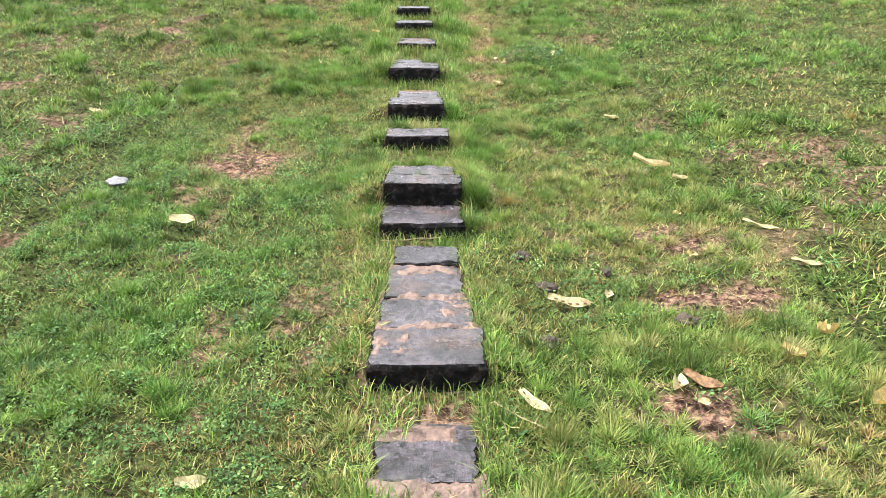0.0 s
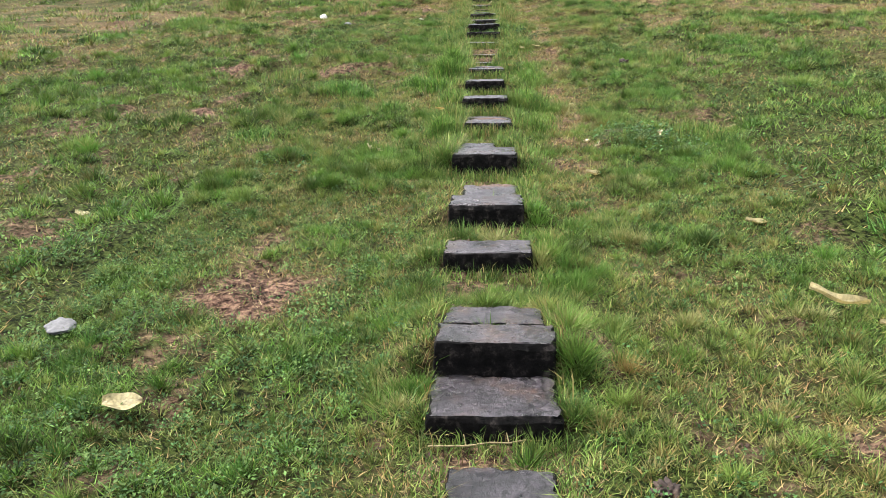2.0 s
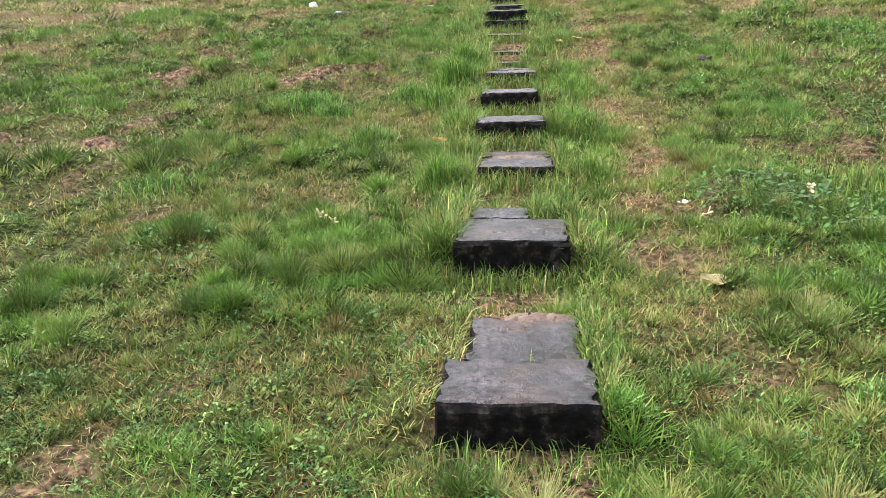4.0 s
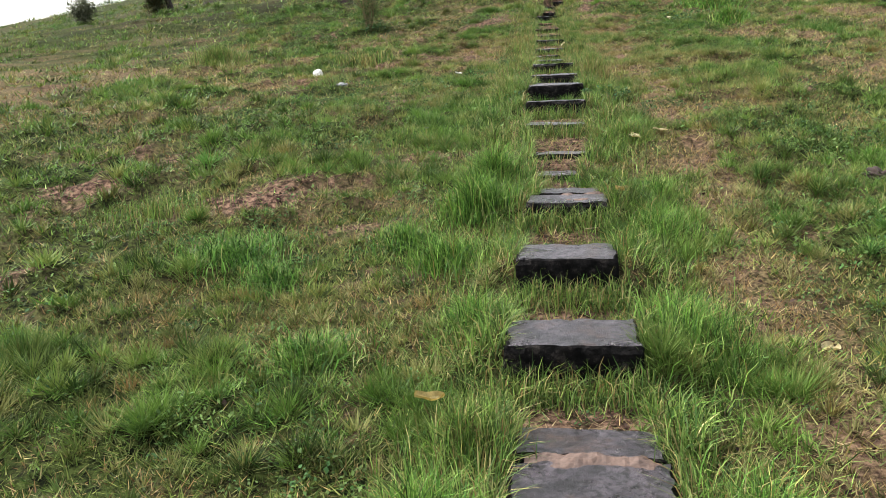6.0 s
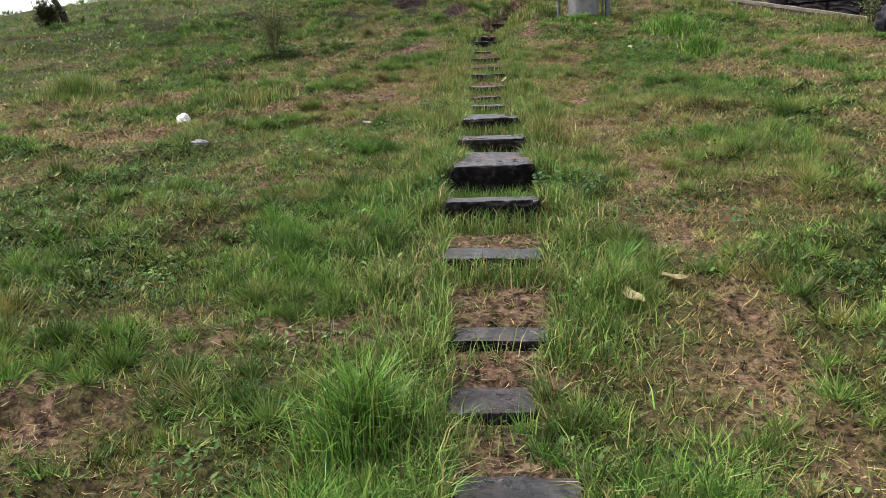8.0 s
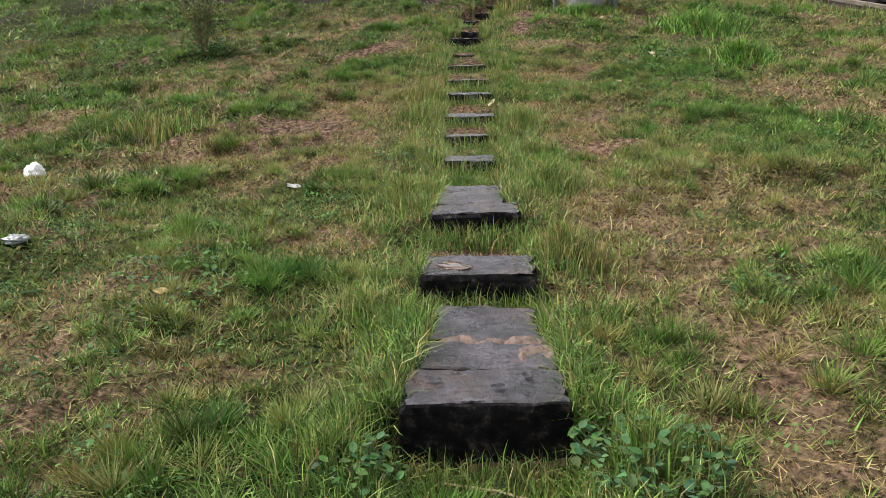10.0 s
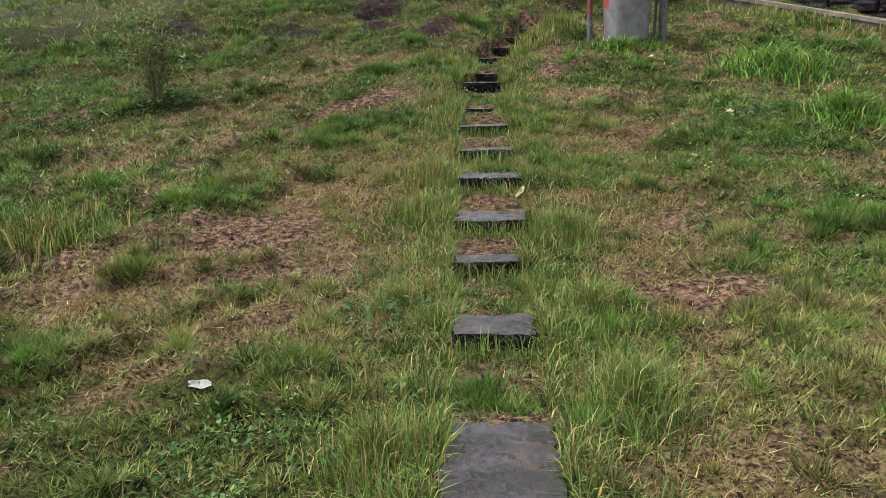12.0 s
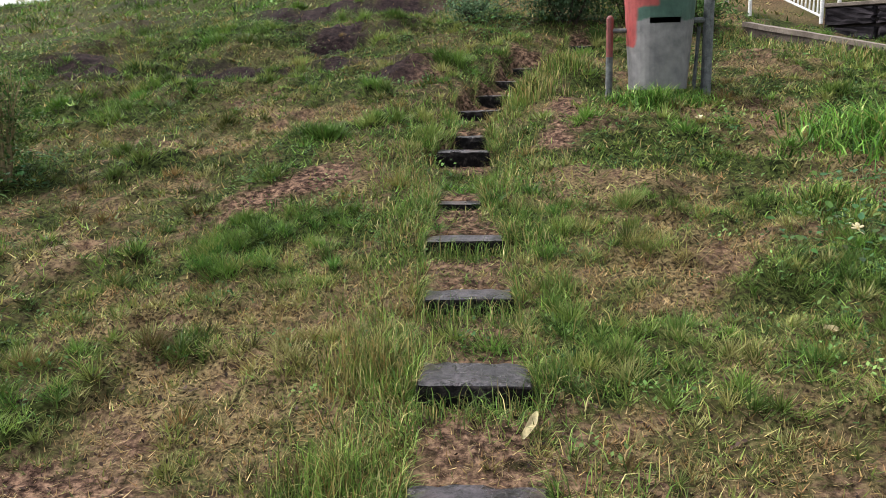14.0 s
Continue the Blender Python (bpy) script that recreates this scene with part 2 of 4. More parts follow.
def weedy(x, y):
    """Where small creeping herbs take the place of grass, 0 to 1."""
    mat = smooth(x, -0.35, -0.75) * smooth(y, 8.2, 6.2) * 0.95 + smooth(x, 0.9, 1.6) * smooth(y, 6.5, 9.0) * smooth(y, 14, 11) * 0.55
    return np.maximum(mat, smooth(fbm(x, y, 0.9, 193, 3), 0.52, 0.64) * 0.55 * smooth(np.abs(x + 0.3), 0.5, 0.9))


def land(x, y):
    """Height of the bare ground, before the stones are let in."""
    x, y = np.asarray(x, float), np.asarray(y, float)
    h = rise(y)
    left = np.interp(y, (0, 20, 25, 34, 60, 120, 400), (.016, .018, .045, .118, .12, .05, 0))
    right = np.interp(y, (0, 8, 14, 18, 22, 25, 30, 60), (.03, .04, .02, .02, .02, -.03, -.04, .0))
    h = h + np.where(x < -0.3, left * np.maximum(x + 0.3, -60), right * np.clip(x, 0, 12))
    s = (x - WALL_A.x) * WD.x + (y - WALL_A.y) * WD.y
    d = -(x - WALL_A.x) * WD.y + (y - WALL_A.y) * WD.x
    terrace = 2.74 - 0.235 * np.clip(s, -9, 8)
    h = h + (terrace - h) * smooth(d, -0.04, 0.08) * smooth(x, 2.3, 3.4) * smooth(s, 7.5, 6.5) * smooth(d, 9, 7)
    stair_x = np.interp(y, (24, 25, 26, 26.6, 27.2), (-.66, -.60, -.28, .15, .55))
    h = h - 0.16 * np.exp(-((x - stair_x) / 0.45) ** 2) * smooth(y, 22.4, 23.6) * smooth(y, 27.8, 27.0)
    near = smooth(np.abs(x - np.interp(y, (0, 10, 20, 24, 25, 26, 26.6, 27.2), (-.05, -.25, -.55, -.66, -.60, -.28, .15, .55))), 0.35, 1.2)
    h = h + (fbm(x, y, 1.1) - 0.5) * 0.10 * near + (fbm(x, y, 5.0, 9) - 0.5) * 0.06 * (0.25 + 0.75 * near) + (fbm(x, y, 14.0, 12, 2) - 0.5) * 0.02 * near
    h = h + (lush(x, y) - 0.5) * (0.035 + 0.03 * smooth(y, 8, 14)) * near
    lumps = smooth(y, 23, 27) * smooth(x, 1.5, 0.0) * near
    h = h + (fbm(x * 0.6, y * 1.4, 1.3, 20) - 0.5) * 0.55 * lumps + (fbm(x, y, 0.35, 33) - 0.5) * 0.3 * lumps * smooth(y, 27, 34) * smooth(y, 55, 42)
    return h


def ground_at(x, y):
    """Ground with the stones let in: lowered under each stone and at the foot of its riser."""
    h = land(x, y)
    for x0, x1, f, dep, top, riser in STONES:
        side = smooth(x, x0 - 0.30, x0 - 0.02) * smooth(x, x1 + 0.30, x1 + 0.02)
        beside = side * smooth(y, f - 0.03, f + 0.08) * smooth(y, f + dep + 0.28, f + dep + 0.02)
        h = h + np.maximum(0, top - (0.015 if riser < 0.04 else 0.035) - h) * beside
    for x0, x1, f, dep, top, riser in STONES:
        inx = smooth(x, x0 - 0.02, x0 + 0.05) * smooth(x, x1 + 0.02, x1 - 0.05)
        under = inx * smooth(y, f - 0.02, f + 0.03) * smooth(y, f + dep + 0.02, f + dep - 0.05)
        h = h + np.minimum(0, top - 0.05 - h) * under
        foot = smooth(x, x0 - 0.12, x0 - 0.0) * smooth(x, x1 + 0.12, x1 + 0.0) * smooth(y, f - 0.40, f - 0.08) * smooth(y, f + 0.05, f)
        h = h + np.minimum(0, top - riser - h) * foot
    return h


def spot(x, y, cx, cy, rx, ry, turn=0.0, soft=0.6):
    """A patch with a ragged edge, 0 to 1."""
    c, s = math.cos(radians(turn)), math.sin(radians(turn))
    u, v = ((x - cx) * c + (y - cy) * s) / rx, (-(x - cx) * s + (y - cy) * c) / ry
    return smooth(np.sqrt(u * u + v * v) + (fbm(x, y, 4.0, 50) - 0.5) * 1.4 + (fbm(x, y, 22.0, 55, 2) - 0.5) * 1.0, 1.0 + soft / 2, 1.0 - soft / 2)


BARE_SPOTS = ((-2.1, 12.2, .44, .28, 25), (-1.35, 11.7, .22, .15, 0), (-2.1, 19.65, .56, .45, 0), (-1.7, 19.05, .45, .20, 10), (-1.78, 22.9, .85, .20, 43),
              (-3.3, 26.6, .8, .24, 0), (-2.26, 26.7, .26, .34, 0), (-2.38, 28.1, .32, .8, 0), (-5.69, 27.9, .42, .5, 0), (-4.85, 26.85, .5, .42, -20), (.5, 18.7, .4, .13, 0), (.55, 18.55, .2, .12, 0),
              (-3.3, 19.4, .7, .15, 0), (-3.1, 30.2, .8, .5, 0), (-1.76, 30.1, .8, .6, 0), (-7.7, 37.5, 1.6, .5, 0), (-2.5, 25.2, .35, .10, 0),
              (.10, 24.6, .14, .5, 0), (.0, 23.85, .14, .35, 0), (-1.35, 5.95, .26, .32, 0))
BARE_MORE = ((1.6, 22.6, .35, .12, 0), (-1.3, 25.9, .4, .3, 0), (-3.3, 10.3, .3, .2, 0), (1.0, 2.8, .24, .16, 0), (1.3, 3.75, .4, .2, 0),
             (1.35, 4.5, .3, .15, 0), (-3.5, 12.5, .3, .2, 0), (-12.9, 35.3, 1.6, .35, 25), (-15.5, 34.3, .8, .3, 10), (.35, 5.2, .1, .3, 0))
DRY_SPOTS = ((-2.0, 12.1, .9, .5, 0), (-1.3, 6.0, .45, .6, 0), (-3.1, 22.1, .8, .5, 0), (.75, 15.2, .75, 1.3, 0), (-2.2, 24.4, .6, .3, 10), (-2.4, 19.3, 1.1, .5, 0),
             (1.1, 21.9, .5, .3, 0), (.4, 12.5, .35, .7, 0), (.25, 22.6, .5, .4, 0), (-3.4, 23.0, 1.0, .2, 20), (1.5, 4.4, .5, .4, 0),
             (-1.5, 20.4, .6, .5, 0), (-1.27, 9.0, .4, .4, 0), (.9, 18.2, .7, .5, 0), (-2.15, 24.7, .7, .3, 0), (-2.4, 24.0, .4, .2, 0), (-2.95, 23.9, .4, .15, 0))


def maps(x, y):
    """How bare and how dry the ground is, each 0 to 1."""
    x, y = np.asarray(x, float), np.asarray(y, float)
    bare = np.zeros(np.shape(x))
    rag0 = fbm(x, y, 12.0, 62, 3) - 0.5
    for p in BARE_SPOTS + BARE_MORE:
        bare = np.maximum(bare, spot(x, y, *p))
    bare = np.maximum(bare, smooth(fbm(x, y, 1.9, 70) + rag0 * 0.5, 0.70, 0.77) * 0.7)
    bare = np.maximum(bare, smooth(fbm(x * 0.7, y * 1.5, 1.0, 77) + rag0 * 0.4, 0.60, 0.66) * smooth(y, 25, 27) * smooth(y, 36, 32) * smooth(x, 0.5, -1) * 0.45)
    for x0, x1, f, dep, top, riser in STONES:
        bare = np.maximum(bare, smooth(x, x0 - .06, x0 + .04) * smooth(x, x1 + .06, x1 - .04) * smooth(y, f - .5, f - .25) * smooth(y, f + dep + .3, f + dep + .05) * 0.9)
    rag = (fbm(x, y, 9.0, 95, 3) - 0.5)
    dry = smooth(fbm(x, y, 1.3, 90) + rag * 0.5, 0.42, 0.66) * (0.30 + 0.62 * smooth(y, 8, 15)) * (1 - 0.45 * smooth(x, -0.8, -1.6) * smooth(y, 9, 6))
    dry = np.maximum(dry, (0.75 + rag * 1.2).clip(0, 1) * np.exp(-((x - 0.58 + 0.01 * (y - 8)) / 0.28) ** 2) * smooth(y, 4.5, 7) * smooth(y, 22, 19))
    patchy = smooth(fbm(x, y, 5.5, 97, 3), 0.36, 0.60)
    trail = np.exp(-((x - np.interp(y, (6, 9, 12, 16, 20), (.54, .50, .52, .46, .38))) / 0.23) ** 2) * smooth(y, 6, 9) * smooth(y, 20, 16)
    bare = np.maximum(bare, trail * (0.2 + 0.6 * patchy) * 0.55)
    dry = dry * (1 - 0.65 * smooth(y, 22, 25) * smooth(x, 0.5, -1))
    for p in DRY_SPOTS:
        dry = np.maximum(dry, spot(x, y, *p, soft=1.2) * (0.25 + 0.75 * patchy))
    dry = dry * (0.42 + 0.58 * np.maximum(smooth(y, 12, 18), 0.12 * smooth(x, 0.3, 0.9) * smooth(y, 6.5, 4.5))) * (0.6 + 0.4 * patchy)
    dry = np.maximum(dry, trail * (0.45 + 0.50 * patchy))
    bare = np.maximum(bare, smooth(fbm(x, y, 8.0, 64, 3), 0.57, 0.66) * dry * 0.8)
    return bare, dry


# ---- stone steps ----
def stone(x0, x1, front, depth, top, riser=0.12, deep=0.30, turn=0.0, label="", name="stone_step"):
    STONES.append((x0, x1, front, depth, top, riser))
    n = len(STONES)
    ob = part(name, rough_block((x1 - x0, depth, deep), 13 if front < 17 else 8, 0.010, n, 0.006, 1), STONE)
    # second slot: upright faces, coloured as if in shade
    ob.data.materials.append(SHADED_RISER)
    ob.matrix_world = pose((x0 + x1) / 2, front + depth / 2, top, 0.8 * math.sin(n * 2.3), 0.8 * math.sin(n * 1.7), turn + 0.7 * math.sin(n * 3.1))
    for p in ob.data.polygons:
        p.use_smooth = True
    ob.data.set_sharp_from_angle(angle=radians(22))
    return tagged(ob, label or "dark wet basalt block set as a step in the grass", "step", "stone steps up the slope")


def slab(x0, x1, front, depth, top, turn=0.0, label=""):
    return stone(x0, x1, front, depth, top, 0.03, 0.20, turn, label or "flat wet grey basalt slab sunk in the turf behind a step", "paving_slab")


def mortar(owner, x0, x1, y0, y1, z, seed):
    """A ragged smear of pinkish mortar over a joint: a thin skin that runs out into the stone, a part of its slab."""
    bm = bmesh.new()
    y0, y1, x0, x1 = y0 - 0.04, y1 + 0.04, x0 - 0.01, x1 + 0.01
    nx, ny = max(8, int((x1 - x0) / 0.012)), max(6, int((y1 - y0) / 0.012))
    inv = owner.matrix_world.inverted()
    rows = []
    for i in range(nx + 1):
        row = []
        for j in range(ny + 1):
            u, v = i / nx, j / ny
            p = Vector((x0 + (x1 - x0) * u, y0 + (y1 - y0) * v, seed * 3.1))
            edge = min(u * 6, (1 - u) * 6, v * 2.4, (1 - v) * 2.4, 1.0)
            skin = edge - 0.98 + 0.75 * noise.noise(p * 14) + 0.45 * noise.noise(p * 40)
            row.append(bm.verts.new(inv @ Vector((p.x, p.y, z + max(-0.03, min(0.005, 0.018 * skin))))))
        rows.append(row)
    for i in range(nx):
        for j in range(ny):
            bm.faces.new((rows[i][j], rows[i + 1][j], rows[i + 1][j + 1], rows[i][j + 1]))
    return part("mortar", bm, MORTAR, owner, "pinkish smear of mortar and scuffing")


bpy.context.view_layer.update()
first = slab(-.22, .15, 2.43, .25, -.345, label="smooth wet grey slab lying flush with the soil")
slab(-.10, .16, 2.69, .12, -.358)
a1 = stone(-.27, .20, 3.00, .33, -.220, .13, label="wide wet basalt step with flaking top and dark shaded riser")
a2 = slab(-.25, .17, 3.33, .32, -.226)
a3 = slab(-.24, .14, 3.645, .40, -.223)
a4 = slab(-.215, .125, 4.05, .25, -.212, label="dark wet slab below a dark shaded riser, edged with mortar")
stone(-.319, .165, 4.59, .36, -.188, .11)
stone(-.315, .165, 4.94, .22, -.055, .17)
slab(-.30, .125, 5.17, .21, -.062)
stone(-.372, .107, 6.18, .28, -.050, .13)
stone(-.386, .073, 6.82, .31, .066, .14)
e2 = slab(-.325, .05, 7.15, .36, .046)
stone(-.441, .047, 8.08, .40, .170, .19, label="tall worn basalt block step with a shiny wet top")
slab(-.40, -.12, 8.485, .20, .165, label="broken wet slab set behind a taller step")
h1 = stone(-.407, .017, 9.23, .30, .262, .10)
slab(-.40, .005, 9.55, .17, .262)
stone(-.465, -.020, 10.02, .28, .405, .12)
stone(-.465, -.055, 10.73, .28, .513, .11)
k1 = stone(-.475, -.060, 11.62, .26, .585, .10, label="broad wet slab step with pale scuffs on its top")
slab(-.42, -.10, 11.89, .17, .588)
slab(-.47, -.20, 12.38, .22, .612)
slab(-.49, -.13, 12.80, .16, .690)
stone(-.574, -.141, 13.45, .21, .825, .08)
stone(-.604, -.132, 14.14, .18, .950, .14)
stone(-.620, -.143, 14.79, .25, 1.056, .24, label="tall black basalt block with leaf scraps on its wet top")
t2 = slab(-.595, -.155, 15.05, .24, 1.046)
slab(-.575, -.19, 15.305, .38, 1.043, label="dark slab brown with wet soil below a riser")
stone(-.650, -.178, 15.855, .29, 1.115, .17)
stone(-.660, -.228, 16.55, .26, 1.213, .14)
slab(-.65, -.30, 16.82, .54, 1.206)
stone(-.685, -.335, 18.06, .27, 1.245, .085)
stone(-.740, -.380, 19.01, .19, 1.295, .085)
stone(-.760, -.335, 19.59, .30, 1.395, .085, label="smooth flat wet basalt step sunk in long grass")
stone(-.773, -.348, 20.34, .25, 1.525, .085)
stone(-.820, -.400, 21.17, .20, 1.610, .085)
stone(-.860, -.430, 21.89, .17, 1.730, .085)
slab(-.84, -.56, 22.50, .14, 1.83)
stone(-.920, -.510, 23.77, .24, 2.02, .12)
stone(-.790, -.540, 24.13, .18, 2.10, .12)
stone(-.815, -.395, 25.03, .27, 2.257, .12)
stone(-.630, -.240, 25.46, .25, 2.375, .12, turn=-12)
stone(-.470, -.150, 25.92, .25, 2.50, .12, turn=-20)
stone(-.310, .110, 26.37, .25, 2.62, .12, turn=-25)
stone(.080, .320, 26.52, .25, 2.71, .12, turn=-30)
stone(.370, .670, 27.07, .25, 2.85, .12, turn=-30)
bpy.context.view_layer.update()
mortar(first, -.24, .17, 2.34, 2.47, -.345, 1)
mortar(first, -.23, .10, 2.65, 2.80, -.350, 2)
mortar(a1, -.25, -.10, 3.10, 3.30, -.220, 12)
mortar(a2, .02, .16, 3.40, 3.62, -.224, 13)
mortar(a3, -.22, .12, 3.86, 4.08, -.222, 14)
mortar(a1, -.25, .17, 3.32, 3.40, -.222, 3)
mortar(a1, .06, .19, 3.20, 3.35, -.221, 4)
mortar(a2, -.25, .15, 3.63, 3.70, -.222, 5)
mortar(h1, -.36, -.02, 9.51, 9.56, .268, 10)
mortar(e2, -.2, .04, 7.51, 7.57, .046, 6)
mortar(k1, -.3, -.07, 11.86, 11.91, .588, 7)
mortar(t2, -.58, -.16, 15.29, 15.34, 1.047, 8)
# these two smears stand for pale scuffs on the step's top, not mortar
mortar(k1, -.43, -.34, 11.70, 11.74, .583, 15)
mortar(k1, -.28, -.15, 11.68, 11.72, .583, 16)
mortar(t2, -.28, -.155, 15.10, 15.29, 1.049, 9)


# ---- ground ----
def lines(core0, core1, step, far0, far1):
    out = list(np.arange(core0, core1 + 1e-6, step))
    s, p = step, core0
    while p > far0:
        s *= 1.16
        p -= s
        out.insert(0, p)
    s, p = step, core1
    while p < far1:
        s *= 1.16
        p += s
        out.append(p)
    return np.array(out)


gx, gy = lines(-6.0, 3.0, 0.07, -350, 350), lines(1.8, 28.4, 0.07, -350, 380)
X, Y = np.meshgrid(gx, gy, indexing="ij")
X1, Y1 = X.ravel(), Y.ravel()
Z1 = ground_at(X1, Y1)
nx, ny = len(gx), len(gy)
ii, jj = np.meshgrid(np.arange(nx - 1), np.arange(ny - 1), indexing="ij")
q = (ii * ny + jj).ravel()
ground = raw("ground", np.column_stack([X1, Y1, Z1]), np.column_stack([q, q + ny, q + ny + 1, q + 1]), EARTH)
bare1, dry1 = maps(X1, Y1)
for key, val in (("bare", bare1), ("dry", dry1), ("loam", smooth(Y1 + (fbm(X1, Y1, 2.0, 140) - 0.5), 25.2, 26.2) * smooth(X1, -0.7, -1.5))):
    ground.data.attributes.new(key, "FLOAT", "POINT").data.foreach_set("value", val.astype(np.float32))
ground.data.polygons.foreach_set("use_smooth", np.ones(len(ground.data.polygons), dtype=bool))
tagged(ground, "grassy hillside with worn soil and thatch rising to a crest", "ground", kind="structure")


def height(x, y):
    return float(ground_at(np.array([x]), np.array([y]))[0])


# ---- grass ----
def on_stone(x, y, m=0.0):
    hit = np.zeros(len(x), bool)
    for x0, x1, f, dep, top, riser in STONES:
        hit |= (x > x0 - m) & (x < x1 + m) & (y > f - m) & (y < f + dep + m)
    return hit


GREENS = np.array(((.086, .158, .034), (.140, .222, .050), (.176, .240, .064), (.205, .246, .080), (.050, .098, .028)))
STRAWS = np.array(((.31, .235, .105), (.37, .295, .155), (.23, .145, .068)))


def colours(n, dry, lush=0.0):
    g = GREENS[rng.integers(0, 5, n)]
    s = STRAWS[rng.integers(0, 3, n)]
    w = (rng.random(n) < np.clip(0.05 + 0.75 * dry - lush, 0.01, 0.95))[:, None]
    c = np.where(w, s, g * (1 - 0.35 * dry[:, None]) + np.array((.19, .19, .06)) * 0.35 * dry[:, None])
    return c * rng.uniform(0.26, 1.52, (n, 1)) * np.array((1.03, 1.08, 0.96))


def blades(name, x, y, hgt, wid, lean, tint, bent=False, z=None, way=None):
    """Grass blades: single slim triangles, or bent ones of three."""
    n = len(x)
    z = ground_at(x, y) if z is None else z
    a, b = rng.uniform(0, 2 * np.pi, n) if way is None else way, rng.uniform(0, 2 * np.pi, n)
    d = np.column_stack([np.cos(a), np.sin(a), np.zeros(n)])
    w = np.column_stack([np.cos(b), np.sin(b), np.zeros(n)]) * (wid / 2)[:, None]
    root = np.column_stack([x, y, z - 0.004])
    out = np.sin(lean) * hgt
    up = np.cos(lean) * hgt
    tip = root + d * out[:, None]
    tip[:, 2] += up
    i = np.arange(n)[:, None]
    if not bent:
        v = np.stack([root - w, root + w, tip], 1).reshape(-1, 3)
        return raw(name, v, i * 3 + np.arange(3), GRASS, np.repeat(tint, 3, 0))
    mid = root + d * (out * 0.32)[:, None]
    mid[:, 2] += up * 0.72
    v = np.stack([root - w, root + w, mid - w * 0.75, mid + w * 0.75, tip], 1).reshape(-1, 3)
    f = (i[:, :, None] * 5 + np.array(((0, 1, 3), (0, 3, 2), (2, 3, 4)))).reshape(-1, 3)
    return raw(name, v, f, GRASS, np.repeat(tint, 5, 0))


def broad_leaves(name, x, y, z, size, tint, mat, parent):
    """Broad oval leaves, folded along the rib, of six triangles each."""
    n = len(x)
    a, e = rng.uniform(0, 2 * np.pi, n), rng.uniform(-0.5, 0.7, n)
    d = np.column_stack([np.cos(a) * np.cos(e), np.sin(a) * np.cos(e), np.sin(e)]) * size[:, None]
    s = np.column_stack([-np.sin(a), np.cos(a), rng.uniform(-0.3, 0.3, n)]) * (size * rng.uniform(0.8, 1.1, n))[:, None]
    c = np.column_stack([x, y, z])
    dip = np.zeros((n, 3))
    dip[:, 2] = size * 0.10
    pts = [c]
    for u, w in ((0.22, 0.34), (0.55, 0.36), (0.82, 0.18)):
        pts += [c + d * u + s * w + dip, c + d * u - s * w + dip]
    pts += [c + d, c + d * 0.5 - dip * 0.3]
    v = np.stack(pts, 1).reshape(-1, 3)
    f = (np.arange(n)[:, None, None] * 9 - 0 + np.array(((0, 1, 8), (1, 3, 8), (3, 5, 8), (5, 7, 8), (7, 6, 8), (6, 4, 8), (4, 2, 8), (2, 0, 8)))).reshape(-1, 3)
    return tagged(raw(name, v, f, mat, np.repeat(tint, 9, 0), parent), kind="stuff")


def leaflets(name, x, y, up, size, tint, mat, z=None, flat=0.6, parent=None):
    """Small pointed leaves, each a folded kite of two triangles."""
    n = len(x)
    z = ground_at(x, y) if z is None else z
    a, e = rng.uniform(0, 2 * np.pi, n), rng.uniform(-0.2, flat, n)
    d = np.column_stack([np.cos(a) * np.cos(e), np.sin(a) * np.cos(e), np.sin(e)])
    s = np.column_stack([-np.sin(a), np.cos(a), rng.uniform(-0.5, 0.5, n)])
    c = np.column_stack([x, y, z + up])
    d, s = d * size[:, None], s * (size * rng.uniform(0.20, 0.34, n))[:, None]
    m = c + d * 0.45
    m[:, 2] += size * 0.06
    v = np.stack([c, m + s, c + d, m - s], 1).reshape(-1, 3)
    i = np.arange(n)[:, None, None] * 4
    f = (i + np.array(((0, 1, 2), (0, 2, 3)))).reshape(-1, 3)
    ob = raw(name, v, f, mat, np.repeat(tint, 4, 0), parent)
    return tagged(ob, kind="stuff") if parent is not None else ob


def scatter(n, x0, x1, y0, y1, keep=0.0, margin=0.0):
    """Points of a rectangle, thinned on bare soil and off the stones."""
    x, y = rng.uniform(x0, x1, n), rng.uniform(y0, y1, n)
    bare, dry = maps(x, y)
    clump = 0.60 + 0.40 * smooth(fbm(x, y, 7.0, 110, 3), 0.32, 0.62)
    ok = (rng.random(n) > bare * (1 - keep)) & (rng.random(n) < clump) & ~on_stone(x, y, margin)
    return x[ok], y[ok], dry[ok]


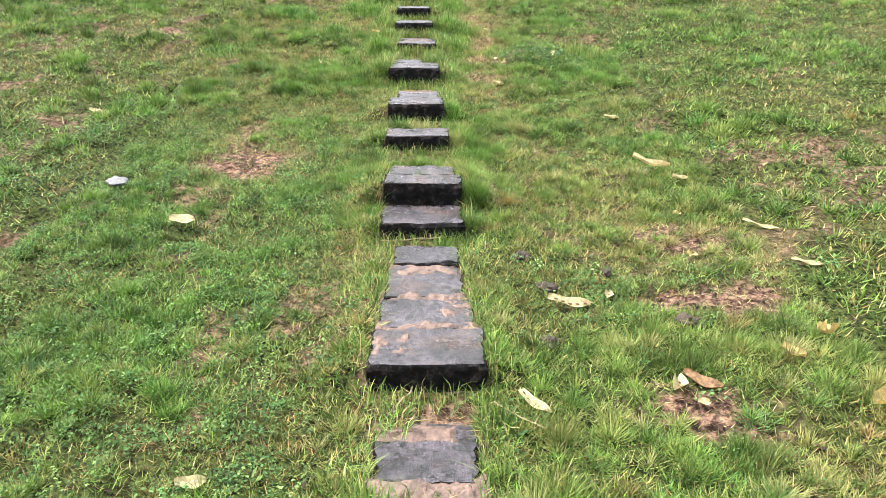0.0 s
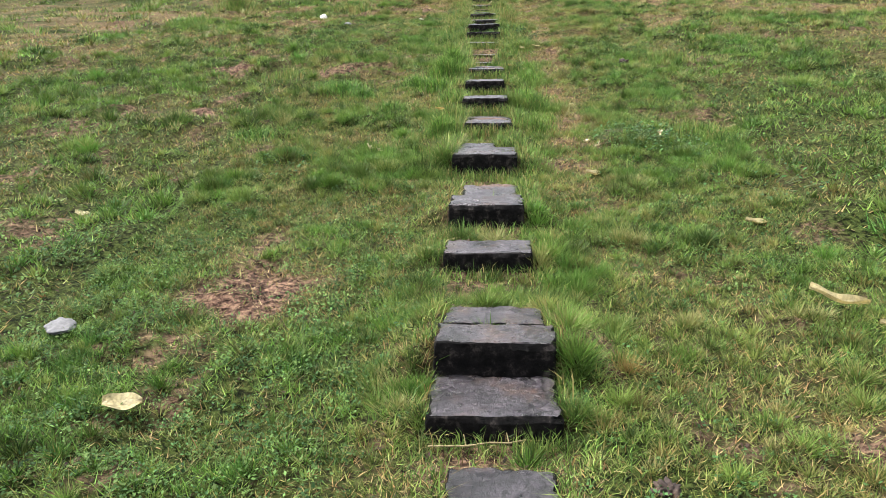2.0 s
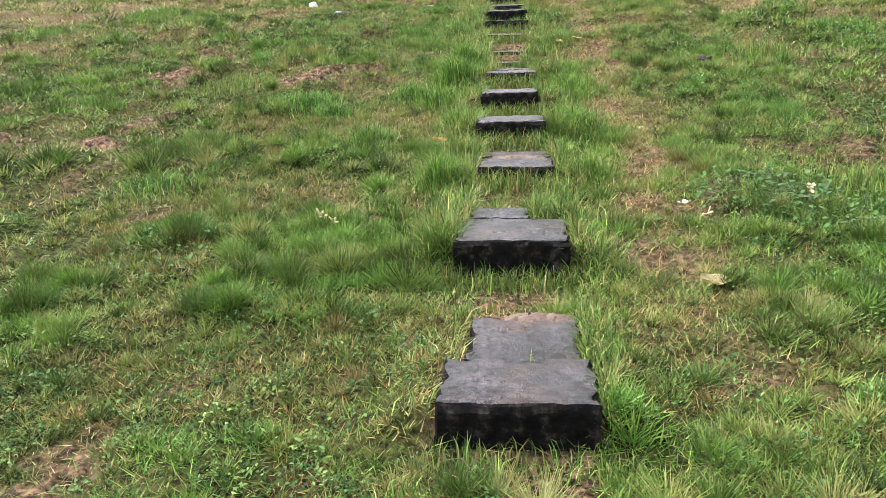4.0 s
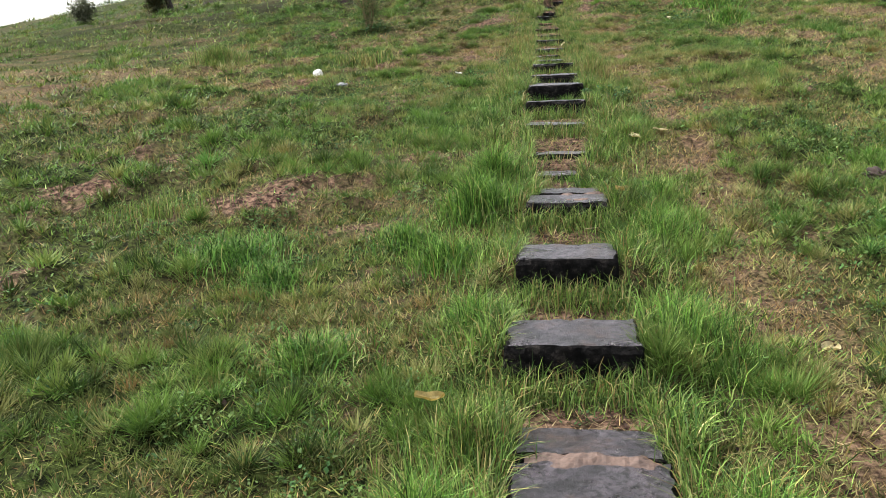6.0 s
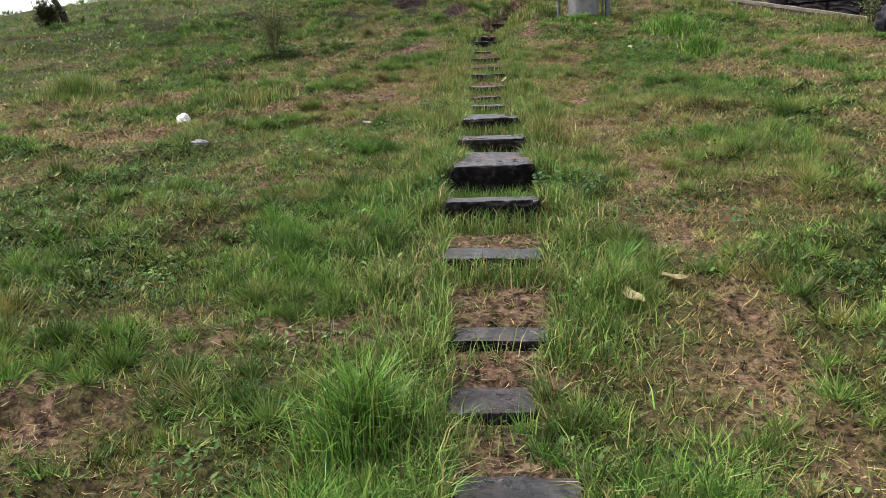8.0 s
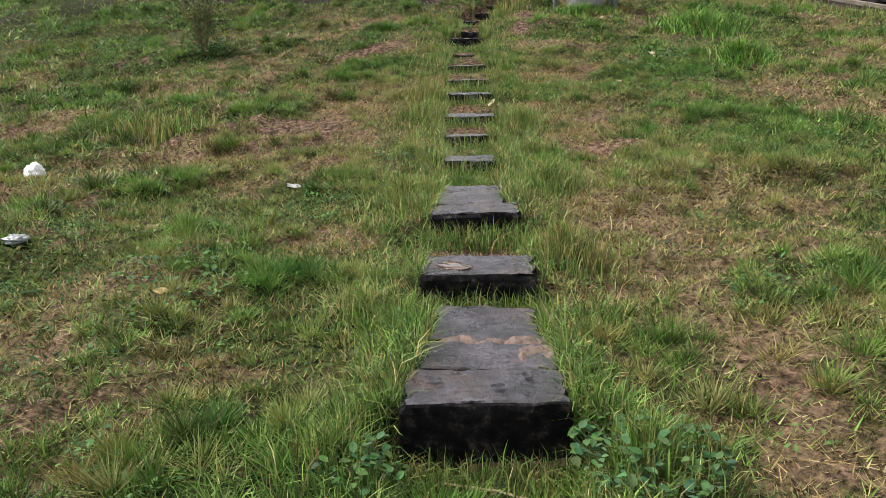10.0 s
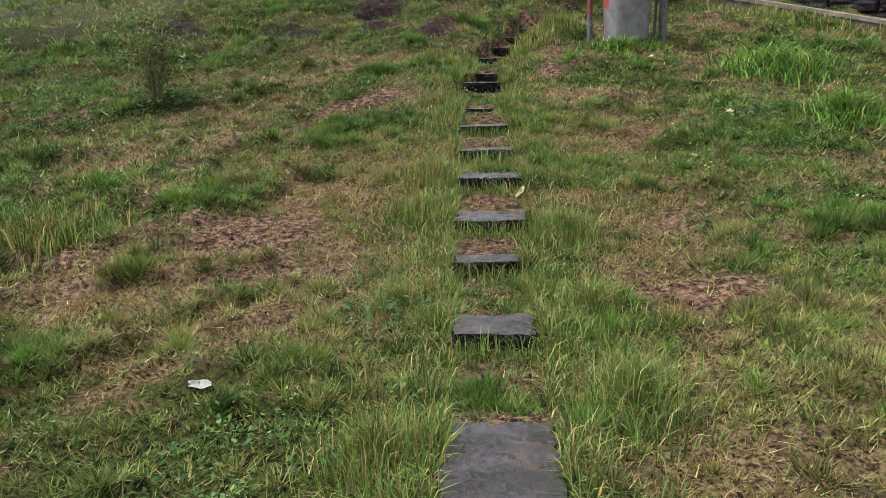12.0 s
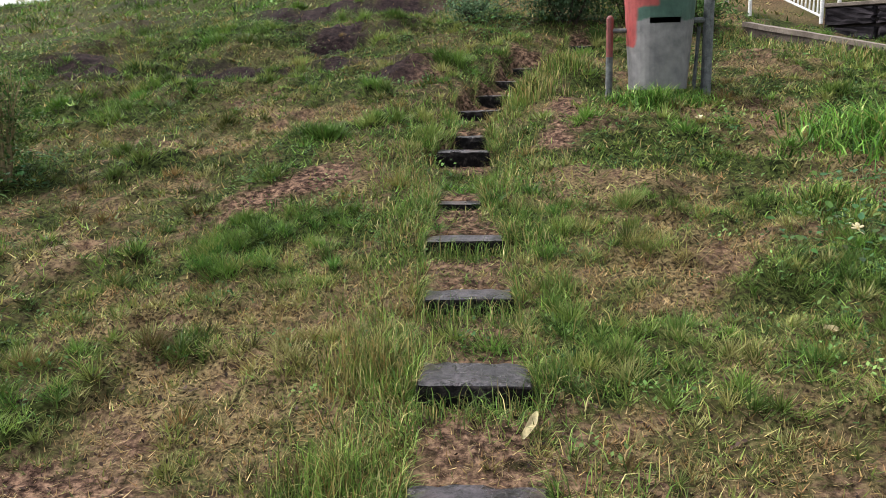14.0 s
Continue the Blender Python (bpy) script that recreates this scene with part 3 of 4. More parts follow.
def clumps(label, n, x0, x1, y0, y1, h0, h1, w0, w1, per_m2, r0, r1, keep):
    """Turf that grows in small clumps: blades fan out of many centres, each with a tone and vigour of its own."""
    nc = int((x1 - x0) * (y1 - y0) * per_m2)
    cx, cy, dry = scatter(nc, x0, x1, y0, y1, keep)
    nc = len(cx)
    full = lush(cx, cy)
    vig = rng.lognormal(0, 0.25, nc).clip(0.55, 1.55) * (0.72 + 0.48 * full) * (1 - 0.25 * dry) * (1 - 0.35 * weedy(cx, cy))
    rad = rng.uniform(r0, r1, nc) * vig ** 0.5
    tone = colours(nc, (dry + 0.22 * (1 - full)).clip(0, 1), 0.10 * full) * rng.lognormal(-0.10, 0.52, (nc, 1)).clip(0.18, 1.45)
    fresh = (0.6 * full + 0.4 * smooth(fbm(cx, cy, 0.6, 171, 3), 0.42, 0.62))[:, None]
    tone = tone * (np.array((1.10, 0.94, 0.98)) * (1 - fresh) + np.array((0.86, 1.08, 0.80)) * fresh)
    tone = np.minimum(tone, np.array((.27, .26, .105)))
    k = rng.choice(nc, n, p=rad ** 2 * vig / (rad ** 2 * vig).sum())
    a, q = rng.uniform(0, 2 * np.pi, n), np.abs(rng.normal(0, 0.6, n))
    x, y = cx[k] + np.cos(a) * q * rad[k], cy[k] + np.sin(a) * q * rad[k]
    ok = ~on_stone(x, y, -0.01)
    x, y, a, q, k = x[ok], y[ok], a[ok], q[ok], k[ok]
    m = len(x)
    hg = rng.uniform(h0, h1, m) * vig[k] * (1.1 - 0.3 * q.clip(0, 1.5))
    lean = (0.62 + 0.6 * q + rng.normal(0, 0.3, m)).clip(0, 1.52)
    tint = tone[k] * 0.78 + colours(m, dry[k]) * 0.22
    ob = blades("grass", x, y, hg, rng.uniform(w0, w1, m), lean, tint, way=a + rng.normal(0, 0.6, m))
    tagged(ob, label, "grass", kind="stuff")


def turf(label, n, x0, x1, y0, y1, h0, h1, w0, w1, herb, keep=0.06, per_m2=60, r0=.03, r1=.08, leaf0=.011, leaf1=.022):
    clumps(label, int(n * 0.6), x0, x1, y0, y1, h0, h1, w0, w1, per_m2, r0, r1, keep)
    x, y, dry = scatter(int(n * 0.62), x0, x1, y0, y1, keep)
    full = lush(x, y)
    b = rng.random(len(x)) > 0.30 * weedy(x, y)
    x, y, dry, full = x[b], y[b], dry[b], full[b]
    m = len(x)
    tint = colours(m, (dry + 0.25 * (1 - full)).clip(0, 1)) * (np.array((1.08, 0.94, 0.98)) * (1 - full[:, None]) + np.array((0.88, 1.06, 0.82)) * full[:, None])
    ob = blades("grass", x, y, rng.uniform(h0, h1, m) * (0.72 + 0.25 * full), rng.uniform(w0, w1, m), np.abs(rng.normal(0.98, 0.33, m)).clip(0, 1.5), tint)
    tagged(ob, label, "grass", kind="stuff")
    if herb:
        creepers(int((x1 - x0) * (y1 - y0) * herb), x0, x1, y0, y1, leaf0, leaf1)


def creepers(n, x0, x1, y0, y1, leaf0, leaf1):
    """Creeping herbs: ragged sprigs of a dozen leaves along short runners, thick where the ground is weedy."""
    cx, cy, dry = scatter(n, x0, x1, y0, y1, 0.1, 0.01)
    ok = rng.random(len(cx)) < (0.08 + 0.92 * weedy(cx, cy)) * (1 - 0.6 * dry) * (0.25 + 0.75 * smooth(fbm(cx, cy, 9.0, 221, 3), 0.40, 0.56))
    cx, cy = cx[ok], cy[ok]
    nc = len(cx)
    if nc == 0:
        return
    per = 18
    way, size = np.repeat(rng.uniform(0, 2 * np.pi, nc), per), np.repeat(rng.uniform(0.7, 1.3, nc), per)
    m = nc * per
    run, off = rng.uniform(-1, 1, m), rng.normal(0, 0.28, m)
    reach = (leaf0 + leaf1) * 2.2 * size
    x = np.repeat(cx, per) + (np.cos(way) * run - np.sin(way) * off) * reach
    y = np.repeat(cy, per) + (np.sin(way) * run + np.cos(way) * off) * reach
    up = (leaf1 * (0.5 + 1.9 * rng.random(m)) * (1.15 - 0.7 * np.abs(run)) * size)
    tone = np.array(((.054, .112, .034), (.080, .142, .042), (.038, .082, .028), (.100, .156, .048)))[rng.integers(0, 4, nc)] * rng.lognormal(-0.05, 0.3, (nc, 1))
    tint = np.repeat(tone, per, 0) * rng.uniform(0.6, 1.4, (m, 1))
    ok = ~on_stone(x, y, -0.01)
    ob = leaflets("creeping_weed", x[ok], y[ok], up[ok], (rng.uniform(leaf0, leaf1, m) * size)[ok], tint[ok], LEAF, flat=0.9)
    tagged(ob, "small-leaved green weeds creeping in ragged sprigs through the turf", "weeds", kind="stuff")


turf("short trodden green and straw turf beside the lower steps", 450000, -2.3, 1.8, 2.0, 8.6, .034, .078, .0036, .0064, 560, keep=0.10, per_m2=260, r0=.03, r1=.08, leaf0=.010, leaf1=.019)
turf("short green turf beside the steps", 200000, -2.5, 1.9, 8.6, 12.0, .036, .082, .0040, .0070, 260, keep=0.10, per_m2=230, r0=.03, r1=.08, leaf0=.011, leaf1=.021)
turf("short mixed turf with dry straw beside the upper steps", 400000, -2.6, 2.0, 12.0, 22.5, .034, .078, .0042, .0076, 220, keep=0.10, per_m2=210, r0=.03, r1=.085, leaf0=.014, leaf1=.028)
turf("short green turf out on the slope", 175000, -6.5, -2.4, 3.0, 22.5, .038, .090, .008, .0135, 130, keep=0.1, per_m2=60, r0=.05, r1=.12, leaf0=.014, leaf1=.027)
turf("short green turf on the open side of the slope", 170000, 1.9, 6.0, 3.0, 23.0, .038, .090, .008, .0135, 130, keep=0.1, per_m2=60, r0=.05, r1=.12, leaf0=.014, leaf1=.027)
turf("coarse turf on the far side of the slope", 55000, -13.0, -6.5, 4.0, 16.0, .05, .12, .016, .028, 0, keep=0.1, per_m2=16, r0=.08, r1=.2)
turf("coarse turf beyond the open slope", 28000, 6.0, 10.0, 6.0, 22.0, .05, .12, .016, .028, 0, keep=0.1, per_m2=16, r0=.08, r1=.2)
turf("clumpy grass on the upper slope", 190000, -7.0, 5.5, 22.5, 31.0, .040, .095, .008, .015, 130, keep=0.04, per_m2=32, r0=.06, r1=.15, leaf0=.020, leaf1=.036)
turf("coarse clumpy grass on the hillside", 100000, -22.0, -4.0, 14.0, 42.0, .06, .13, .016, .030, 0, keep=0.05, per_m2=12, r0=.12, r1=.28)
turf("far grass up to the crest of the hill", 55000, -44.0, 6.0, 31.0, 66.0, .09, .17, .03, .06, 0, keep=0.05, per_m2=2.5, r0=.2, r1=.5)

# dead straw lying loose on worn ground
sx, sy = rng.uniform(-3.0, 2.2, 520000), rng.uniform(2.2, 24.0, 520000)
sb, sd = maps(sx, sy)
ok = (rng.random(len(sx)) < (0.06 + 0.90 * np.maximum(sd * 0.9, sb * 0.8)) * (1 - 0.75 * smooth(sy, 21.8, 23.2) * sb)) & ~on_stone(sx, sy, -0.03)
sx, sy = sx[ok], sy[ok]
m = len(sx)
ob = blades("straw_litter", sx, sy, rng.uniform(.02, .065, m), rng.uniform(.0030, .0055, m), rng.uniform(1.2, 1.55, m), STRAWS[rng.integers(0, 3, m)] * rng.uniform(.30, 1.35, (m, 1)))
cx0, cy0 = rng.uniform(-3.2, 2.2, 110000), rng.uniform(2.2, 28.0, 110000)
cb, cd = maps(cx0, cy0)
keep_c = (rng.random(len(cx0)) < 0.03 + 0.55 * np.maximum(cb, cd * 0.6)) & ~on_stone(cx0, cy0, -0.03)
cx0, cy0 = cx0[keep_c], cy0[keep_c]
mc = len(cx0)
crumbs = leaflets("soil_crumbs", cx0, cy0, rng.uniform(0, .012, mc), rng.uniform(.010, .030, mc), np.array((.038, .025, .020)) * (rng.uniform(.2, 2.2, mc) * (1 - 0.55 * smooth(cy0, 25.0, 26.2)))[:, None], LEAF, flat=0.9)
tagged(crumbs, "dark crumbs of soil and dead leaf on worn ground", "soil", kind="stuff")
tagged(ob, "loose dead straw lying on the worn turf", "straw", kind="stuff")


def tuft(cx, cy, n, radius, tall, straw=0.15, wid=0.0036, lean=0.5, label="tall tuft of lush green grass beside the stone steps", stretch=1.0, tone=(1.02, 1.08, 1.0)):
    n = int(n * 1.4)
    r, a = radius * np.abs(rng.normal(0, 0.55, n)), rng.uniform(0, 2 * np.pi, n)
    x, y = cx + r * np.cos(a), cy + r * np.sin(a) * stretch
    ok = ~on_stone(x, y, -0.02)
    x, y, r = x[ok], y[ok], r[ok]
    m = len(x)
    hg = tall * rng.uniform(0.45, 1.0, m) * np.exp(-0.5 * (r / radius) ** 2)
    c = colours(m, np.full(m, straw)) * np.array(tone)
    ob = blades("grass_tuft", x, y, hg, rng.uniform(0.7, 1.3, m) * wid, np.abs(rng.normal(lean, 0.3, m)).clip(0, 1.45), c, bent=True)
    return tagged(ob, label, "grass tuft", "tufts of long grass", "stuff")


# long grass fringing the steps on both sides
def fringe(side, y0, y1, n, tall, reach, straw):
    y = rng.uniform(y0, y1, n)
    edges = sorted((f + dep / 2, x0, x1) for x0, x1, f, dep, top, riser in STONES)
    ex = np.interp(y, [e[0] for e in edges], [e[1] if side < 0 else e[2] for e in edges])
    x = ex + side * (np.abs(rng.normal(0, reach, n)) - 0.015)
    ok = (rng.random(n) < 0.12 + 0.88 * smooth(fbm(x * 2.0, y, 2.6, 200 + side * 9, 3), 0.38, 0.66)) & ~on_stone(x, y, -0.02)
    x, y = x[ok], y[ok]
    m = len(x)
    hg = tall * rng.uniform(0.35, 1.0, m)
    ob = blades("long_grass", x, y, hg, rng.uniform(0.0030, 0.0058, m), np.abs(rng.normal(0.95, 0.38, m)).clip(0, 1.5), colours(m, np.full(m, straw)) * np.array((1.0, 1.05, 1.0)), bent=True)
    tagged(ob, "long grass leaning over the edges of the stone steps", "grass", kind="stuff")


for side in (-1, 1):
    fringe(side, 2.3, 8.0, 15000, .08, .09, .12)
    fringe(side, 8.0, 16.5, 21000, .15, .15, .12)
    fringe(side, 16.5, 25.0, 20000, .125, .19, .34)

# thin grass at the foot of each riser
fx, fy = [], []
for x0, x1, f, dep, top, riser in STONES:
    if f < 22:
        k = 130 if riser < 0.04 else 380 if f < 8 else 1300 if f < 17.5 else 420
        fx.append(rng.uniform(x0 - 0.03, x1 + 0.03, k))
        fy.append(f - np.abs(rng.normal(0.035, 0.06, k)) - 0.012)
fx, fy = np.concatenate(fx), np.concatenate(fy)
ok = ~on_stone(fx, fy, 0.005)
fx, fy = fx[ok], fy[ok]
m = len(fx)
ob = blades("foot_grass", fx, fy, rng.uniform(.025, .115, m) * (1 + 0.35 * smooth(fy, 7.5, 9)), rng.uniform(.003, .005, m), np.abs(rng.normal(.80, .4, m)).clip(0, 1.4), colours(m, np.full(m, .14)), bent=True)
tagged(ob, "sparse grass growing at the foot of the step risers", "grass", kind="stuff")

# blades that lean in over the stones from their ends and the back
ox, oy, ow = [], [], []
for x0, x1, f, dep, top, riser in STONES:
    k = 22 if f < 8 else 60 if f < 17 else 110
    for ex, way in ((x0 - .012, 0.0), (x1 + .012, math.pi)):
        ox.append(ex - math.cos(way) * np.abs(rng.normal(0, .02, k)))
        oy.append(f + dep * rng.uniform(-.15, 1.1, k))
        ow.append(way + rng.normal(0, .7, k))
ox, oy, ow = np.concatenate(ox), np.concatenate(oy), np.concatenate(ow)
ok = ~on_stone(ox, oy, 0.004)
ox, oy, ow = ox[ok], oy[ok], ow[ok]
m = len(ox)
ob = blades("overhanging_grass", ox, oy, rng.uniform(.05, .17, m), rng.uniform(.003, .0052, m), np.abs(rng.normal(.9, .3, m)).clip(0, 1.35), colours(m, np.full(m, .2)), bent=True, way=ow)
tagged(ob, "long blades leaning in over the ends of the steps", "grass", kind="stuff")

LUSH = (0.95, 1.14, 0.9)
tuft(-.74, 11.75, 1000, .22, .30, straw=0, lean=.65, wid=.0048, tone=LUSH)
tuft(-.68, 12.25, 900, .18, .32, straw=0, lean=.6, wid=.0048, tone=LUSH)
tuft(-.80, 11.1, 700, .25, .22, straw=0, lean=.8, wid=.0045, tone=LUSH)
tuft(-1.05, 11.4, 500, .25, .18, straw=0, lean=.9, wid=.0045, tone=LUSH)
tuft(.18, 10.3, 1200, .26, .21, straw=.05, stretch=1.6, lean=.8, tone=LUSH)
tuft(.16, 11.4, 900, .22, .21, straw=.05, stretch=1.5, lean=.8, tone=LUSH)
tuft(.20, 12.0, 500, .2, .17, straw=.05, lean=.85, tone=LUSH)
tuft(-.02, 17.6, 1500, .24, .24, straw=.3, stretch=1.4, lean=.7)
tuft(-.05, 16.2, 900, .2, .24, straw=.55)
tuft(-.86, 17.2, 900, .24, .2, straw=.4)
tuft(-.95, 20.6, 900, .28, .2, straw=.65, label="yellowing tuft of grass leaning by the steps")
tuft(-.98, 19.9, 700, .25, .19, straw=.4)
tuft(-.15, 19.5, 900, .25, .2, straw=.3)
tuft(-.55, 9.6, 900, .2, .2)
tuft(.05, 14.7, 800, .2, .18)
tuft(-.78, 14.7, 700, .2, .18)
tuft(2.3, 21.95, 1500, .40, .30, wid=.011, lean=1.0, label="bright broad-bladed grass tussock on the slope", tone=(0.85, 1.15, 0.85))
tuft(2.25, 23.6, 1700, .65, .40, wid=.013, lean=1.0, label="spreading green grass tussock below the wall", tone=(0.85, 1.15, 0.85))
tuft(.90, 24.62, 1700, .50, .24, wid=.009, lean=1.0, stretch=.45, label="bright grass tussock at the foot of the bin", tone=(0.85, 1.15, 0.85))
tuft(1.45, 22.3, 700, .4, .2, wid=.008, lean=.9)
tuft(-.15, 25.0, 800, .3, .24, straw=.5, wid=.008)
tuft(.15, 25.7, 700, .35, .24, straw=.5, wid=.008)
tuft(-1.9, 11.3, 1500, .35, .17, straw=0, lean=.9, wid=.0055, tone=(.78, 1.0, .85))
tuft(-1.62, 11.0, 800, .22, .15, straw=0, lean=.9, wid=.005, tone=(.78, 1.0, .85))
tuft(-1.2, 10.2, 800, .28, .15, straw=.05, lean=.9, wid=.005, tone=(.8, 1.02, .85))
tuft(-2.3, 9.4, 900, .35, .14, straw=.05, lean=.95, wid=.0055, tone=(.8, 1.0, .85))
tuft(-2.7, 12.0, 600, .5, .16)
tuft(-1.5, 13.4, 400, .35, .12)
tuft(-3.0, 17.0, 700, .5, .13, straw=.3, lean=.9)
tuft(-6.1, 20.9, 3200, .48, .42, straw=.25, wid=.006, lean=.75, label="soft grey-green tall grass clump on the slope")
tuft(-3.3, 19.75, 700, .5, .25, straw=.5, wid=.008, label="straw-coloured grass clump beside a bare patch")
tuft(-.62, 9.25, 900, .17, .24, straw=.05, lean=.75, tone=LUSH)
tuft(-.60, 10.4, 700, .18, .20, straw=.05, lean=.8, tone=LUSH)
tuft(.22, 9.35, 700, .22, .19, straw=.1, lean=.85, tone=LUSH)
tuft(.12, 13.2, 800, .2, .20, straw=.15, lean=.8)
tuft(-.78, 13.3, 600, .2, .17, straw=.2, lean=.85)
tuft(-.85, 15.7, 700, .2, .18, straw=.3, lean=.85)
tuft(-.08, 18.5, 800, .22, .19, straw=.35, lean=.85)
tuft(-.95, 18.6, 800, .25, .19, straw=.45, lean=.9, label="yellowing tuft of grass leaning by the steps")
tuft(1.9, 12.2, 600, .5, .18)
tuft(1.5, 8.9, 500, .35, .16)


# ---- broad-leaved plants ----
def weed(x, y, n, radius, tall, size, label, tone=(0.045, 0.10, 0.028)):
    """A low plant: stems from one root, each with a few broad leaves."""
    n = int(n * 1.8)
    z = height(x, y)
    root = new("weed_plant")
    root.location = (x, y, z)
    tagged(root, label, "weed", "broad-leaved weeds")
    bm = bmesh.new()
    r, a = radius * np.sqrt(rng.random(n)), rng.uniform(0, 6.28, n)
    px, py = r * np.cos(a), r * np.sin(a)
    pz = tall * rng.uniform(0.25, 1.0, n) * (1 - 0.4 * r / radius) + land(x + px, y + py) - z
    for i in range(0, n, 3):
        tube(bm, (px[i] * 0.7, py[i] * 0.7, pz[i] * 0.2), (px[i], py[i], pz[i]), 0.0020, 0.0012, 4)
    tagged(part("stem", bm, STALK, root), kind="stuff")
    c = np.array(tone) * rng.uniform(0.6, 1.5, (n, 1)) + rng.uniform(0, 0.03, (n, 3))
    broad_leaves("leaf_mass", px, py, pz, size * rng.uniform(0.35, 0.95, n), c, LEAF, root)
    return root


weed(.04, 14.66, 170, .20, .13, .042, "broad heart-leaved weed spilling over the soil by a tall step")
weed(-.70, 14.62, 50, .11, .13, .04, "broad-leaved weed growing beside a black step")
weed(.95, 8.85, 170, .32, .11, .036, "dark broad-leaved weed patch in the turf")
weed(1.25, 8.6, 130, .3, .10, .034, "dark broad-leaved weed patch with a pink flower")
weed(-1.75, 8.35, 90, .35, .06, .036, "pale broad-leaved weed flat in the grass")
weed(1.25, 8.9, 40, .25, .12, .045, "low leafy weed in the slope turf")
weed(1.35, 21.75, 90, .4, .16, .060, "grey-green leafy weed with a pale flower")
weed(1.75, 22.55, 70, .4, .16, .055, "leafy green weed beside bare soil")
weed(-1.0, 18.35, 40, .22, .14, .045, "leafy weed with tiny white flowers by the steps")
weed(-1.7, 16.0, 50, .3, .08, .045, "low leafy weed in the turf")
weed(1.7, 7.6, 60, .4, .09, .045, "low leafy weed in the turf")
weed(-.45, 27.3, 60, .4, .3, .07, "leafy weed at the top of the steps")


def bush(x, y, rx, ry, tall, n, size, label, tones, stems=7, name="bush", wood=BARK):
    """A bush: stems that fork, with a loose crown of small leaves."""
    z = height(x, y)
    root = new(name)
    root.location = (x, y, z)
    tagged(root, label, "bush", "bushes on the hillside")
    bm = bmesh.new()
    tips = []
    for i in range(stems):
        a = 6.28 * i / stems + rng.uniform(-.4, .4)
        p = Vector((0.08 * rx * math.cos(a), 0.08 * ry * math.sin(a), -0.05))
        e = Vector((rx * 0.7 * math.cos(a) * rng.uniform(.3, 1), ry * 0.7 * math.sin(a) * rng.uniform(.3, 1), tall * rng.uniform(.55, .95)))
        tube(bm, p, p.lerp(e, 0.5) + Vector((0, 0, 0.06 * tall)), 0.010, 0.007, 5)
        for k in range(3):
            f = e + Vector((rng.uniform(-.3, .3) * rx, rng.uniform(-.3, .3) * ry, rng.uniform(-.25, .08) * tall))
            tube(bm, p.lerp(e, 0.5) + Vector((0, 0, 0.06 * tall)), f, 0.006, 0.003, 4)
            tips.append(f)
    tagged(part("stem", bm, wood, root), kind="stuff")
    t = np.array([tuple(v) for v in tips])[rng.integers(0, len(tips), n)] * (rng.random((n, 1)) ** 0.45)
    p = t + rng.normal(0, 1, (n, 3)) * np.array((rx * .22, ry * .22, tall * .14))
    p[:, 2] = np.abs(p[:, 2]) + 0.02
    c = np.array(tones)[rng.integers(0, len(tones), n)] * rng.uniform(0.6, 1.4, (n, 1))
    leaflets("foliage", p[:, 0], p[:, 1], 0.0, size * rng.uniform(.6, 1.4, n), c, LEAF, z=p[:, 2], flat=1.2, parent=root)
    return root


weed(4.3, 25.4, 90, .35, .26, .05, "dry brownish weed behind the low wall", (.14, .10, .06))
weed(5.0, 24.8, 90, .35, .26, .05, "dry brownish weed behind the low wall", (.14, .10, .06))
weed(3.5, 26.5, 90, .35, .26, .05, "dry brownish weed behind the low wall", (.16, .12, .07))
FEATHER = ((.075, .135, .070), (.11, .175, .095), (.055, .100, .050))
MID = ((.07, .13, .035), (.10, .17, .05), (.05, .10, .03))
PALE = ((.25, .24, .09), (.16, .19, .06), (.30, .27, .12))
bush(.42, 27.75, .95, .45, .78, 9000, .042, "feathery grey-green bush at the top of the steps", FEATHER, 14)
bush(-.70, 27.9, .60, .40, .34, 1500, .04, "low green bush among the weeds above the steps", FEATHER, 8)
bush(1.15, 27.9, .6, .5, .8, 2400, .05, "leafy bush behind the litter bin", MID, 8)
bush(1.85, 27.4, .45, .4, .5, 1300, .05, "green bush at the end of the low concrete wall", MID, 8)
weed(-4.0, 23.3, 70, .30, .26, .07, "dark green leafy weed at the foot of a straggly stalk", (.045, .10, .03))
bush(-4.07, 23.4, .42, .30, .85, 2400, .034, "tall straggly weed with thin yellowing stems", ((.10, .15, .045), (.05, .10, .03), (.19, .21, .08)), 16, "tall_weed", TWIG)
bush(-13.85, 34.1, .50, .4, .85, 1500, .09, "dark scrub at the foot of the small tree", ((.05, .06, .03), (.09, .08, .04)), 8)
bush(-17.2, 35.2, .6, .5, .9, 1200, .12, "grey-green scrub bush near the crest", ((.14, .15, .10), (.20, .21, .15), (.09, .10, .06)), 8)
bush(5.15, 23.55, .25, .2, .5, 300, .036, "yellow-green sapling at the foot of the wall", ((.18, .22, .06), (.12, .18, .05)), 5)


